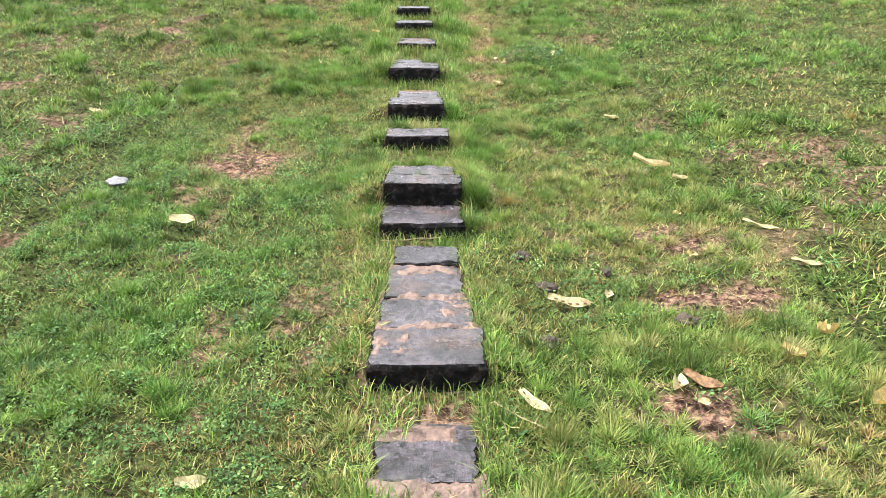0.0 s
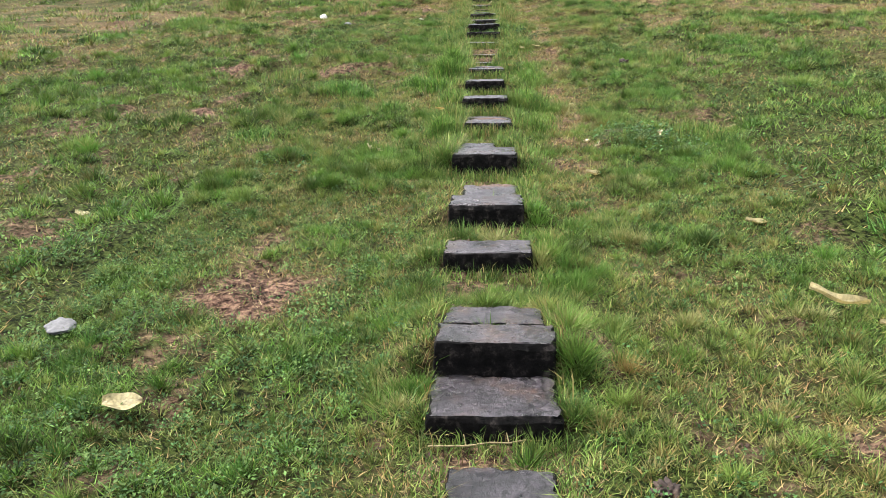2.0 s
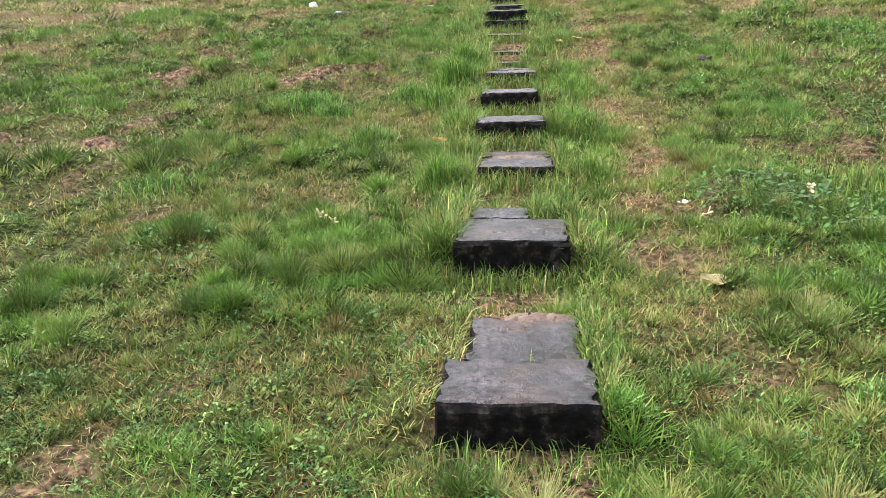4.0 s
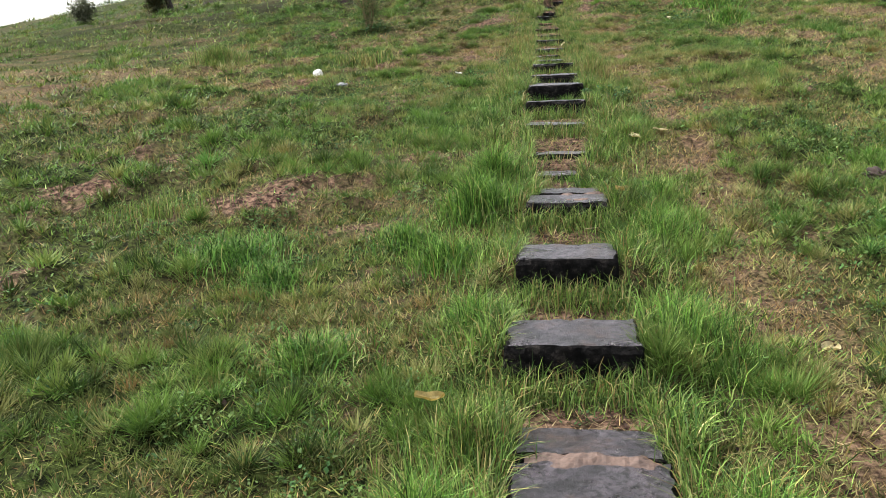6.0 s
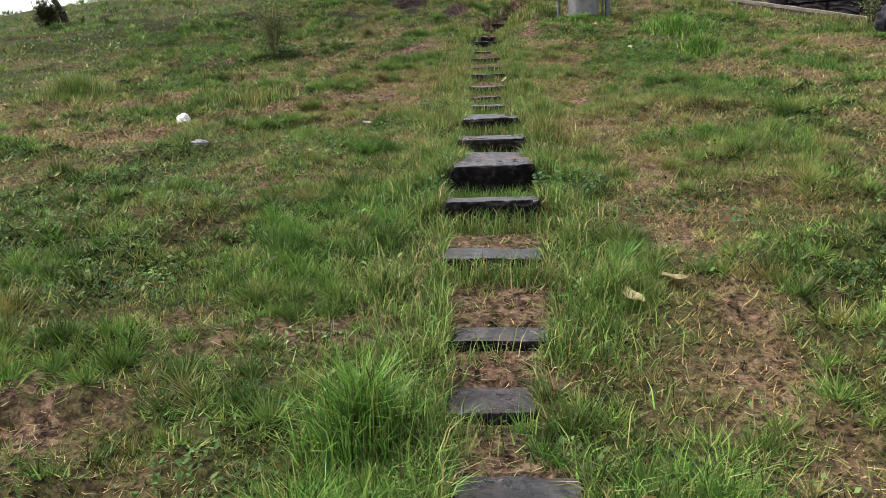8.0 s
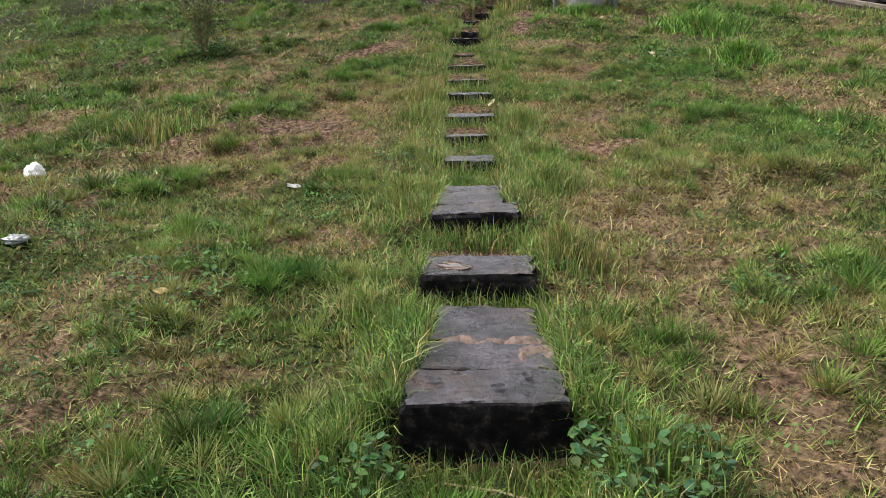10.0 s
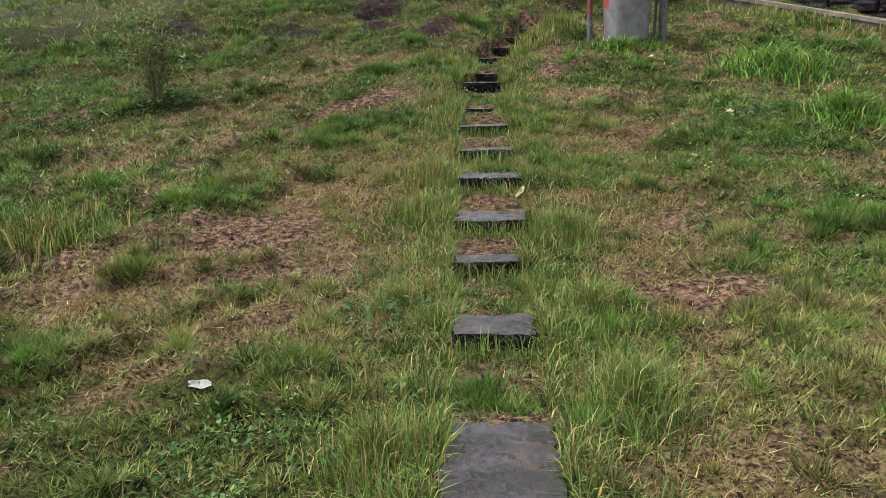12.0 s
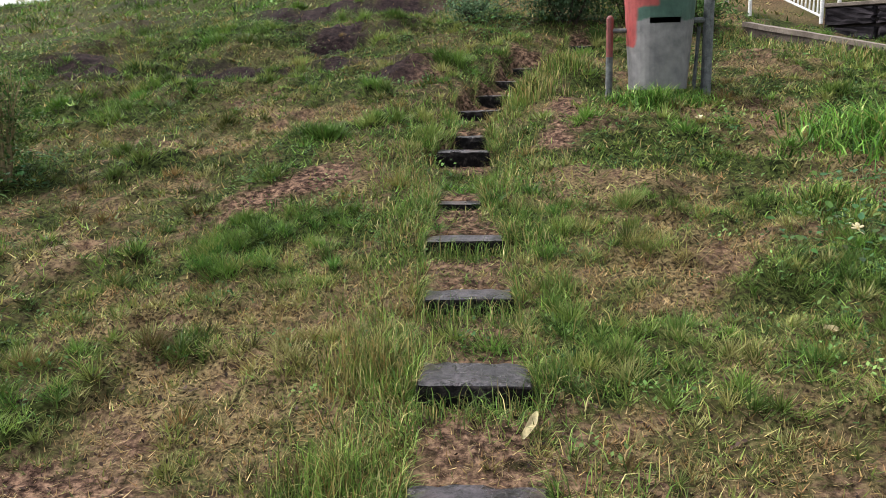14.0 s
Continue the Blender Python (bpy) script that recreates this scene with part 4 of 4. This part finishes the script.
def tree(x, y, label):
    z = height(x, y)
    root = new("tree")
    root.location = (x, y, z)
    tagged(root, label, "tree")
    bm = bmesh.new()
    path = [Vector((.25, 0, -.1)), Vector((.15, 0, .4)), Vector((-.12, .05, .85)), Vector((-.55, .05, 1.3)), Vector((-.95, .1, 1.75))]
    rad = (.13, .10, .07, .05, .03)
    for i in range(4):
        tube(bm, path[i], path[i + 1], rad[i], rad[i + 1], 8)
    part("trunk", bm, BARK, root)
    bm = bmesh.new()
    tips = []
    for i in range(26):
        s = path[2 + i % 3]
        e = s + Vector((rng.uniform(-1.25, .45), rng.uniform(-.8, .8), rng.uniform(.1, 1.0)))
        tube(bm, s, e, .022, .008, 5)
        tips.append(e)
    part("branching", bm, BARK, root)
    n = 2600
    t = np.array([tuple(v) for v in tips])[rng.integers(0, len(tips), n)] + rng.normal(0, .17, (n, 3))
    c = np.array(((.30, .32, .26), (.44, .45, .39), (.17, .19, .13)))[rng.integers(0, 3, n)]
    leaflets("crown", t[:, 0], t[:, 1], 0.0, rng.uniform(.06, .12, n), c, LEAF, z=t[:, 2], flat=1.3, parent=root)


tree(-13.75, 34.5, "small leaning tree with a sparse pale crown near the crest")


# ---- litter bin ----
def litter_bin():
    zb = 2.42
    root = new("litter_bin")
    root.location = (0.95, 25.0, zb)
    tagged(root, "tapered steel litter bin painted grey, green and red between two posts", "litter bin")
    m, nt, b = material("worn_bin_paint", 0.5, 0.5)
    co = place(nt)
    sep = nt.nodes.new("ShaderNodeSeparateXYZ")
    nt.links.new(co, sep.inputs[0])

    def ragged(sock, at, amount, scale=6, soft=0.02):
        add = nt.nodes.new("ShaderNodeMath")
        add.operation = "MULTIPLY_ADD"
        add.inputs[1].default_value, add.inputs[2].default_value = amount, -amount / 2 - at
        nt.links.new(noise_of(nt, co, scale, 5), add.inputs[0])
        s = nt.nodes.new("ShaderNodeMath")
        s.operation = "ADD"
        nt.links.new(sock, s.inputs[0])
        nt.links.new(add.outputs[0], s.inputs[1])
        return ramp(nt, s.outputs[0], [(0.0, 0.0), (soft, 1.0)])
    grey_c = ramp(nt, noise_of(nt, co, 9, 6), [(0.3, (0.10, 0.098, 0.105)), (0.7, (0.22, 0.213, 0.215))])
    green_c = ramp(nt, noise_of(nt, co, 14, 6), [(0.3, (0.022, 0.060, 0.045)), (0.7, (0.045, 0.105, 0.08))])
    red_c = ramp(nt, noise_of(nt, co, 14, 6), [(0.3, (0.20, 0.03, 0.03)), (0.7, (0.34, 0.06, 0.055))])
    c = mix(nt, ragged(sep.outputs["Z"], 0.56, 0.10), grey_c, green_c)
    minus = nt.nodes.new("ShaderNodeMath")
    minus.operation = "MULTIPLY_ADD"
    minus.inputs[1].default_value, minus.inputs[2].default_value = -1.0, 0.0
    nt.links.new(sep.outputs["X"], minus.inputs[0])
    strip = mix(nt, 1.0, ragged(minus.outputs[0], 0.212, 0.03), ragged(sep.outputs["Z"], 0.36, 0.12), "MULTIPLY")
    corner = mix(nt, 1.0, ragged(minus.outputs[0], 0.05, 0.06), ragged(sep.outputs["Z"], 0.67, 0.05), "MULTIPLY")
    c = mix(nt, strip, c, red_c)
    c = mix(nt, corner, c, red_c)
    nt.links.new(c, b.inputs["Base Color"])
    bump(nt, b, noise_of(nt, co, 30, 5), 0.3, 0.004)
    # shell with a letterbox slot, wall thickness and rolled rims
    bm = bmesh.new()
    zs = (0, .10, .25, .42, .545, .590, .70, .775)
    sides = 40
    grid = []
    for off in (0.0, -0.012):
        rows = []
        for z in zs:
            r = .245 + (.300 - .245) * z / .775 + off
            rows.append([bm.verts.new((r * math.cos(6.28319 * i / sides), r * math.sin(6.28319 * i / sides), z)) for i in range(sides)])
        grid.append(rows)
    slot = {i for i in range(sides) if abs((6.28319 * (i + .5) / sides - 4.712)) < 0.44}
    for j in range(len(zs) - 1):
        for i in range(sides):
            k = (i + 1) % sides
            if j == 4 and i in slot:
                continue
            bm.faces.new((grid[0][j][i], grid[0][j][k], grid[0][j + 1][k], grid[0][j + 1][i]))
            bm.faces.new((grid[1][j][k], grid[1][j][i], grid[1][j + 1][i], grid[1][j + 1][k]))
    for i in range(sides):
        k = (i + 1) % sides
        bm.faces.new((grid[0][-1][i], grid[0][-1][k], grid[1][-1][k], grid[1][-1][i]))
        if i in slot:
            bm.faces.new((grid[0][4][i], grid[0][4][k], grid[1][4][k], grid[1][4][i]))
            bm.faces.new((grid[0][5][k], grid[0][5][i], grid[1][5][i], grid[1][5][k]))
    bm.faces.new(grid[0][0][::-1])
    body = part("drum", bm, m, root)
    bm = bmesh.new()
    for i in range(sides):
        a0, a1 = 6.28319 * i / sides, 6.28319 * (i + 1) / sides
        tube(bm, (.30 * math.cos(a0), .30 * math.sin(a0), .775), (.30 * math.cos(a1), .30 * math.sin(a1), .775), .010, sides=6)
    part("rim", bm, GREY_PIPE, body, "rolled grey steel rim")
    bm = bmesh.new()
    bmesh.ops.create_cone(bm, cap_ends=True, segments=32, radius1=.295, radius2=.06, depth=.06, matrix=Matrix.Translation((0, 0, .80)))
    part("lid", bm, m, body)
    for x, top, r, mt, lab in ((-.42, .60, .030, RED_PIPE, "red and grey painted pipe post"), (.415, .74, .045, GREY_PIPE, "grey pipe post")):
        bm = bmesh.new()
        gz = height(.95 + x, 25.0) - zb - .2
        cut = .28
        tube(bm, (x, 0, gz if mt is GREY_PIPE else cut), (x, 0, top), r, sides=14)
        bmesh.ops.create_uvsphere(bm, u_segments=12, v_segments=6, radius=r, matrix=Matrix.Translation((x, 0, top)))
        post = part("post", bm, mt, root, lab)
        if mt is RED_PIPE:
            bm = bmesh.new()
            tube(bm, (x, 0, gz), (x, 0, cut), r * 1.01, sides=14)
            part("post_base", bm, GREY_PIPE, post, "bare grey lower end")
    bm = bmesh.new()
    tube(bm, (-.42, 0, .50), (-.25, 0, .50), .020, sides=10)
    part("pivot", bm, GREY_PIPE, root, "short pipe pivot")
    bm = bmesh.new()
    tube(bm, (.25, 0, .57), (.415, 0, .57), .026, sides=10)
    part("pivot", bm, GREY_PIPE, root, "short pipe pivot")
    bm = bmesh.new()
    tube(bm, (.32, .06, -.1), (.35, .05, .52), .016, sides=8)
    part("stay", bm, GREY_PIPE, root)


litter_bin()


# ---- low concrete wall, basalt wall, railings, house wall ----
def concrete_wall():
    root = new("wall_low")
    tagged(root, "low sloping concrete retaining wall with a pale top and darker sides", "wall", kind="structure")
    n, side = 5, Vector((-WD.y, WD.x, 0))
    for i in range(n):
        a, b = WALL_A.lerp(WALL_B, i / n), WALL_A.lerp(WALL_B, (i + 1) / n - 0.001)
        # panels are coloured darker and browner than the coping
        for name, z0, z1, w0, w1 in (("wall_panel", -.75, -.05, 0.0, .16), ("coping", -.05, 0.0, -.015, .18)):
            bm = bmesh.new()
            vs = [bm.verts.new(p + side * w + Vector((0, 0, z))) for z in (z0, z1) for p, w in ((a, w0), (b, w0), (b, w1), (a, w1))]
            for f in ((3, 2, 1, 0), (4, 5, 6, 7), (0, 1, 5, 4), (1, 2, 6, 5), (2, 3, 7, 6), (3, 0, 4, 7)):
                bm.faces.new([vs[k] for k in f])
            bmesh.ops.subdivide_edges(bm, edges=[e for e in bm.edges if e.calc_length() > .3], cuts=7, use_grid_fill=True)
            for v in bm.verts:
                v.co += noise.noise_vector(v.co * 5) * 0.008
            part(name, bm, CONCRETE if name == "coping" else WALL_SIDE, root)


concrete_wall()
n = 5000
wt, wo = rng.random(n), rng.uniform(-.50, -.025, n)
wx = WALL_A.x + (WALL_B.x - WALL_A.x) * wt - WD.y * wo
wy = WALL_A.y + (WALL_B.y - WALL_A.y) * wt + WD.x * wo
ob = blades("wall_foot_grass", wx, wy, rng.uniform(.05, .17, n), rng.uniform(.006, .011, n), np.abs(rng.normal(.8, .35, n)).clip(0, 1.4), colours(n, np.full(n, .45)), bent=True)
tagged(ob, "uncut olive and straw grass along the foot of the low wall", "grass", kind="stuff")
BW0, BW1, BTOP = Vector((4.76, 31.40, 0)), Vector((10.4, 26.85, 0)), 3.50
BD = (BW1 - BW0).normalized()
BN = Vector((-BD.y, BD.x, 0))      # points away from the walker
BANG = math.degrees(math.atan2(BD.y, BD.x))
BLEN = (BW1 - BW0).length


def basalt_wall():
    bm = bmesh.new()
    box(bm, (BLEN, .40, 2.0), Matrix.Translation((BLEN / 2, .24, -1.0)))
    core = part("wall_basalt", bm, JOINT)
    core.matrix_world = pose(*BW0.xy, BTOP - .06, 0, 0, BANG)
    tagged(core, "rough black basalt block retaining wall with pale joints", "wall", kind="structure")
    shapes = []
    for k in range(6):
        b = rough_block((1, .14, 1), 5, .05, 40 + k, .05)
        bmesh.ops.translate(b, vec=(0, 0, .5), verts=b.verts)
        me = bpy.data.meshes.new("block")
        b.to_mesh(me)
        b.free()
        me.materials.append(BASALT_WALL)
        shapes.append(me)
    z, c = 0.0, 0
    while z > -1.75:
        hh = (.30, .34, .32, .36, .33, .35)[c % 6]
        x = -.25 * (c % 2)
        while x < BLEN - .1:
            ln = rng.uniform(.6, 1.1)
            x0, x1 = max(x, 0), min(x + ln, BLEN)
            if x1 - x0 > .1:
                o = new("block", shapes[int(rng.integers(0, 6))])
                o.parent = core
                o.matrix_local = pose((x0 + x1) / 2, .03 - rng.uniform(0, .03), z - hh / 2) @ Matrix.Diagonal((x1 - x0 - .03, 1, hh - .03, 1))
            x += ln
        z -= hh
        c += 1
    bm = bmesh.new()
    box(bm, (BLEN + .1, .52, .06), Matrix.Translation((BLEN / 2, .22, .032)))
    bmesh.ops.bevel(bm, geom=bm.edges[:], offset=.008, segments=1, affect="EDGES")
    part("coping", bm, CONCRETE, core, "grey-tan stone coping")


basalt_wall()


def railing(name, a, b, tall, gap, picket, label, post_every=1.35, lift=.12):
    """A white steel railing from a to b: posts, two rails and upright bars."""
    a, b = Vector(a), Vector(b)
    root = new(name)
    root.location = a
    tagged(root, label, "railing")
    d = b - a
    up = Vector((0, 0, 1))
    for nm, z in (("bottom_rail", lift), ("top_rail", tall)):
        part(nm, tube(bmesh.new(), up * z, d + up * z, .019, sides=8), WHITE_PAINT, root)
    n = max(1, round(d.length / post_every))
    for i in range(n + 1):
        part("post", tube(bmesh.new(), d * (i / n) - up * .05, d * (i / n) + up * (tall + .02), .030, sides=10), WHITE_PAINT, root)
    m = int(d.length / gap)
    for i in range(1, m):
        part("bar", tube(bmesh.new(), d * (i / m) + up * lift, d * (i / m) + up * tall, picket, sides=6), WHITE_PAINT, root)
    return root


r0 = BW0 + BN * .2 + BD * .15 + Vector((0, 0, BTOP))
railing("railing", r0, r0 + BD * 6.6, .95, .30, .014, "white steel railing along the top of the basalt wall")
railing("stair_railing", (4.66, 31.25, 3.24), (4.40, 33.7, 3.92), .95, .14, .015, "white steel picket railing sloping beside the stairs", 2.5, .06)
railing("stair_railing", (3.75, 31.9, 3.42), (3.55, 34.0, 4.0), .95, .7, .017, "white steel handrail on the far side of the stairs", 1.2, .5)


def house():
    root = new("house")
    c = BW0 + BN * 3.2
    root.matrix_world = pose(c.x, c.y, BTOP - .8, 0, 0, BANG)
    tagged(root, "tan plastered house wall behind the white railing", "house")
    bm = bmesh.new()
    box(bm, (9.0, .25, 4.0), Matrix.Translation((4.6, .0, 2.0)))
    part("wall", bm, TAN, root)
    bm = bmesh.new()
    box(bm, (9.4, 1.4, .14), Matrix.Translation((4.6, .4, 4.07)))
    part("roof", bm, CONCRETE, root)


house()


# ---- rubbish bag, plastics, pods, leaves, flowers ----
def crumple(name, x, y, size, mat, label, category, amp=0.35, seed=0, sink=0.25, freq=2.6, group=""):
    bm = bmesh.new()
    bmesh.ops.create_icosphere(bm, subdivisions=4, radius=0.5)
    for v in bm.verts:
        p = v.co + Vector((seed * 2.3, seed, seed * 4.1))
        k = 1 + amp * (abs(noise.noise(p * freq)) * 2 - .5) + amp * .5 * noise.noise(p * freq * 2.7)
        v.co = Vector((v.co.x * size[0], v.co.y * size[1], (v.co.z + .5 - sink) * size[2])) * k
    for f in bm.faces:
        f.smooth = True
    ob = part(name, bm, mat)
    ob.location = (x, y, height(x, y))
    ob.rotation_euler = (0, 0, seed * 1.7)
    return tagged(ob, label, category, group)


crumple("rubbish_bag", 4.88, 22.1, (.56, .46, .44), BAG_BLACK, "crumpled black plastic rubbish bag lying in the grass", "rubbish bag", .26, 3, .2)
crumple("plastic_bag", -3.56, 18.25, (.14, .14, .15), BAG_WHITE, "crumpled white plastic bag lying by a bare patch", "plastic bag", .3, 1, .40)
crumple("plastic_sheet", -2.80, 16.68, (.13, .09, .05), BAG_CLEAR, "flattened pale plastic wrapper half hidden in grass", "plastic wrapper", .25, 2, .3)
for i, (x, y, s) in enumerate(((-1.79, 18.92, .085), (.47, 4.28, .09), (.55, 3.90, .10), (.87, 4.05, .07), (1.12, 3.50, .11), (.50, 3.36, .09), (1.35, 12.1, .12))):
    crumple("soil_clod", x, y, (s, s * .8, s * .5), CLOD, "small dark clod of soil lying in the turf", "clod", .5, i + 5, .3, 3.0, "dark clods in the turf")
crumple("stone_shard", -2.07, 5.38, (.14, .20, .035), SHARD, "flat pale grey stone shard lying in the turf", "stone", .2, 4, .1).location.z += 0.035
crumple("bottle_cap", -1.35, 14.12, (.04, .04, .02), RED_CAP, "small red plastic bottle cap on worn soil", "bottle cap", .1, 6, .1)


def leaf(x, y, length, width, turn, mat, label, curl=0.25, lift=0.02, name="fallen_leaf", pitch=8, roll=10, seeds=0, group="fallen leaves and pods"):
    """A curled leaf or half pod with thickness; a pod shows its row of seed marks."""
    n, w = 9, 4
    bm = bmesh.new()
    top = []
    for i in range(n):
        u = i / (n - 1)
        half = width / 2 * max(.12, math.sin(math.pi * (0.06 + 0.9 * u)) ** 0.6)
        row = []
        for j in range(w + 1):
            v = j / w * 2 - 1
            row.append(bm.verts.new(((u - .5) * length, v * half + curl * length * (u - .5) ** 2 * 1.2, curl * width * v * v + .03 * length * math.sin(u * 9 + v))))
        top.append(row)
    for i in range(n - 1):
        for j in range(w):
            bm.faces.new((top[i][j], top[i + 1][j], top[i + 1][j + 1], top[i][j + 1]))
    bmesh.ops.solidify(bm, geom=bm.faces[:], thickness=.003)
    ob = part(name, bm, mat)
    ob.matrix_world = pose(x, y, height(x, y) + lift, roll, pitch, turn)
    tagged(ob, label, "pod" if seeds else "leaf", group)
    for k in range(seeds):
        u = (k + 1) / (seeds + 1)
        b = bmesh.new()
        bmesh.ops.create_icosphere(b, subdivisions=1, radius=width * .13)
        bmesh.ops.transform(b, matrix=pose((u - .5) * length, curl * length * (u - .5) ** 2 * 1.2, .006 + .03 * length * math.sin(u * 9)) @ Matrix.Diagonal((1.2, .8, .35, 1)), verts=b.verts)
        part("seed_mark", b, SEED, ob)
    return ob


POD = "cream seed pod split open with dark seed marks"
PALE_LEAF = "pale yellow fallen leaf lying on the turf"
leaf(.63, 3.69, .21, .075, -4, CREAM, POD, .2, .035, "seed_pod", seeds=5)
leaf(.83, 3.78, .12, .045, 75, CREAM, POD, .2, .03, "seed_pod", seeds=3)
leaf(1.46, 5.62, .26, .055, -28, CREAM, POD, .5, .03, "seed_pod", seeds=5)
leaf(1.62, 5.42, .10, .05, 0, CREAM, PALE_LEAF, .3, .03)
leaf(-1.45, 4.66, .14, .11, 20, CREAM, "broad cream leaf lying flat on green turf", .15, .06)
leaf(1.87, 4.62, .22, .03, -25, CREAM, "thin pale strip of husk on worn turf", .2, .02, "husk")
leaf(1.92, 4.10, .17, .04, -10, CREAM, "thin pale strip of husk on worn turf", .2, .02, "husk")
leaf(1.46, 4.90, .06, .05, 30, YELLOW, PALE_LEAF)
leaf(1.37, 4.26, .07, .06, 60, YELLOW, PALE_LEAF)
leaf(.94, 2.96, .13, .06, 70, CREAM, POD, .4, .03, "seed_pod", seeds=2)
leaf(1.04, 3.00, .16, .06, -35, BROWN, "dry brown seed pod on the turf", .3, .02, "seed_pod")
leaf(1.00, 2.84, .05, .04, 10, CREAM, PALE_LEAF)
leaf(1.46, 3.17, .10, .05, -45, YELLOW, "dry tan curled leaf on the turf", .4)
leaf(1.67, 3.31, .14, .07, 80, YELLOW, "dry tan curled leaf on the turf", .6, .04, pitch=30)
leaf(.37, 2.90, .17, .045, -50, CREAM, "thin pale strip of husk beside the steps", .2, .02, "husk")
leaf(1.68, 2.83, .16, .09, 40, YELLOW, "yellow-orange fallen leaf on the turf", .4, .03)
leaf(-.80, 2.43, .10, .06, 20, CREAM, PALE_LEAF)
leaf(-2.92, 7.24, .12, .06, -10, CREAM, PALE_LEAF)
leaf(1.44, 6.83, .12, .06, 0, CREAM, PALE_LEAF)
leaf(.59, 7.88, .11, .08, 10, CREAM, "pale yellow fallen leaf on the trodden grass")
leaf(.16, 13.08, .12, .05, -60, CREAM, "cream dry leaf with brown edges by the steps", .25, .05)
leaf(.35, 13.28, .10, .035, -10, CREAM, "cream dry leaf curled on the grass", .25, .04)
leaf(.03, 11.88, .10, .05, 40, YELLOW, PALE_LEAF, .4, .05)
leaf(-1.68, 15.77, .06, .05, 0, YELLOW, PALE_LEAF)
leaf(-1.62, 17.8, .085, .06, 20, BAG_WHITE, "small white scrap lying in the grass")
leaf(-.37, 20.17, .125, .032, 62, CREAM, "long pale leaf standing beside a step", .1, .04, pitch=-25)
leaf(-2.15, 16.9, .10, .06, 30, CREAM, PALE_LEAF)
leaf(.84, 20.78, .06, .05, 0, PETAL, "small white scrap lying in the grass")
leaf(.62, 10.3, .09, .06, 50, CREAM, PALE_LEAF)
leaf(-.66, 9.75, .09, .04, 20, YELLOW, PALE_LEAF, .4, .12)
for k, (x, y) in enumerate(((-.53, 14.93), (-.34, 14.88), (-.26, 14.96))):
    leaf(x, y, .05, .03, 40 * k, SHARD, "small grey leaf scrap stuck on a wet step", .1, 0.0).location.z = 1.064


crumple("puddle", -.516, 15.97, (.15, .10, .012), WATER, "shallow brown puddle of rainwater on a worn step", "puddle", .3, 9, .3, 1.8).location.z = 1.114


def flower(x, y, size, label="pale open flower lying on the grass", pink=False):
    root = new("flower")
    root.location = (x, y, height(x, y) + .045)
    root.rotation_euler = (.35, .2, x * 5)
    tagged(root, label, "flower", "fallen flowers")
    for k in range(5):
        bm = bmesh.new()
        bmesh.ops.create_uvsphere(bm, u_segments=8, v_segments=5, radius=.5, matrix=pose(0, 0, 0, 0, rng.uniform(-60, 10), 72 * k + rng.uniform(-30, 30)) @ Matrix.Translation((size * .28, 0, 0)) @ Matrix.Diagonal((size * rng.uniform(.35, .7), size * rng.uniform(.2, .4), size * .10, 1)))
        part("petal", bm, PETAL, root)
    bm = bmesh.new()
    bmesh.ops.create_icosphere(bm, subdivisions=2, radius=size * .11)
    part("centre", bm, RED_CAP if pink else YELLOW, root)


flower(.62, 8.72, .075)
flower(.69, 8.53, .07)
flower(1.21, 8.78, .07, "pale flower with a pink centre among dark leaves", True)
flower(-1.16, 8.70, .08)
flower(-1.07, 8.58, .06)
flower(1.31, 21.70, .08, "yellowish white flower head on a leafy weed")
flower(1.05, 23.9, .06)
flower(2.35, 24.2, .06)
flower(-.62, 18.75, .03)
flower(1.9, 9.2, .06)


def twig(x, y, length, turn, label="thin dry twig lying among the grass"):
    bm = bmesh.new()
    d = Vector((math.cos(radians(turn)), math.sin(radians(turn)), 0))
    z = height(x, y)
    p = Vector((0, 0, .03))
    for k in range(5):
        e = p + d * length / 5 + Vector((rng.normal(0, .01), rng.normal(0, .01), rng.normal(0, .008)))
        tube(bm, p, e, .0035, .003, 5)
        p = e
        if k in (1, 3):
            tube(bm, p, p + Vector((-d.y, d.x, .3)) * length * .18, .0025, .0015, 4)
    ob = part("twig", bm, TWIG)
    ob.location = (x, y, z)
    tagged(ob, label, "twig", "dry twigs")


twig(-.18, 11.45, .32, 20)
twig(-.30, 14.60, .30, -20)
twig(-.25, 14.62, .26, 160)
twig(-.35, 15.75, .22, 15)
twig(-.3, 4.52, .3, 10)
twig(-.15, 2.86, .22, 60)
twig(.22, 2.9, .25, -30)
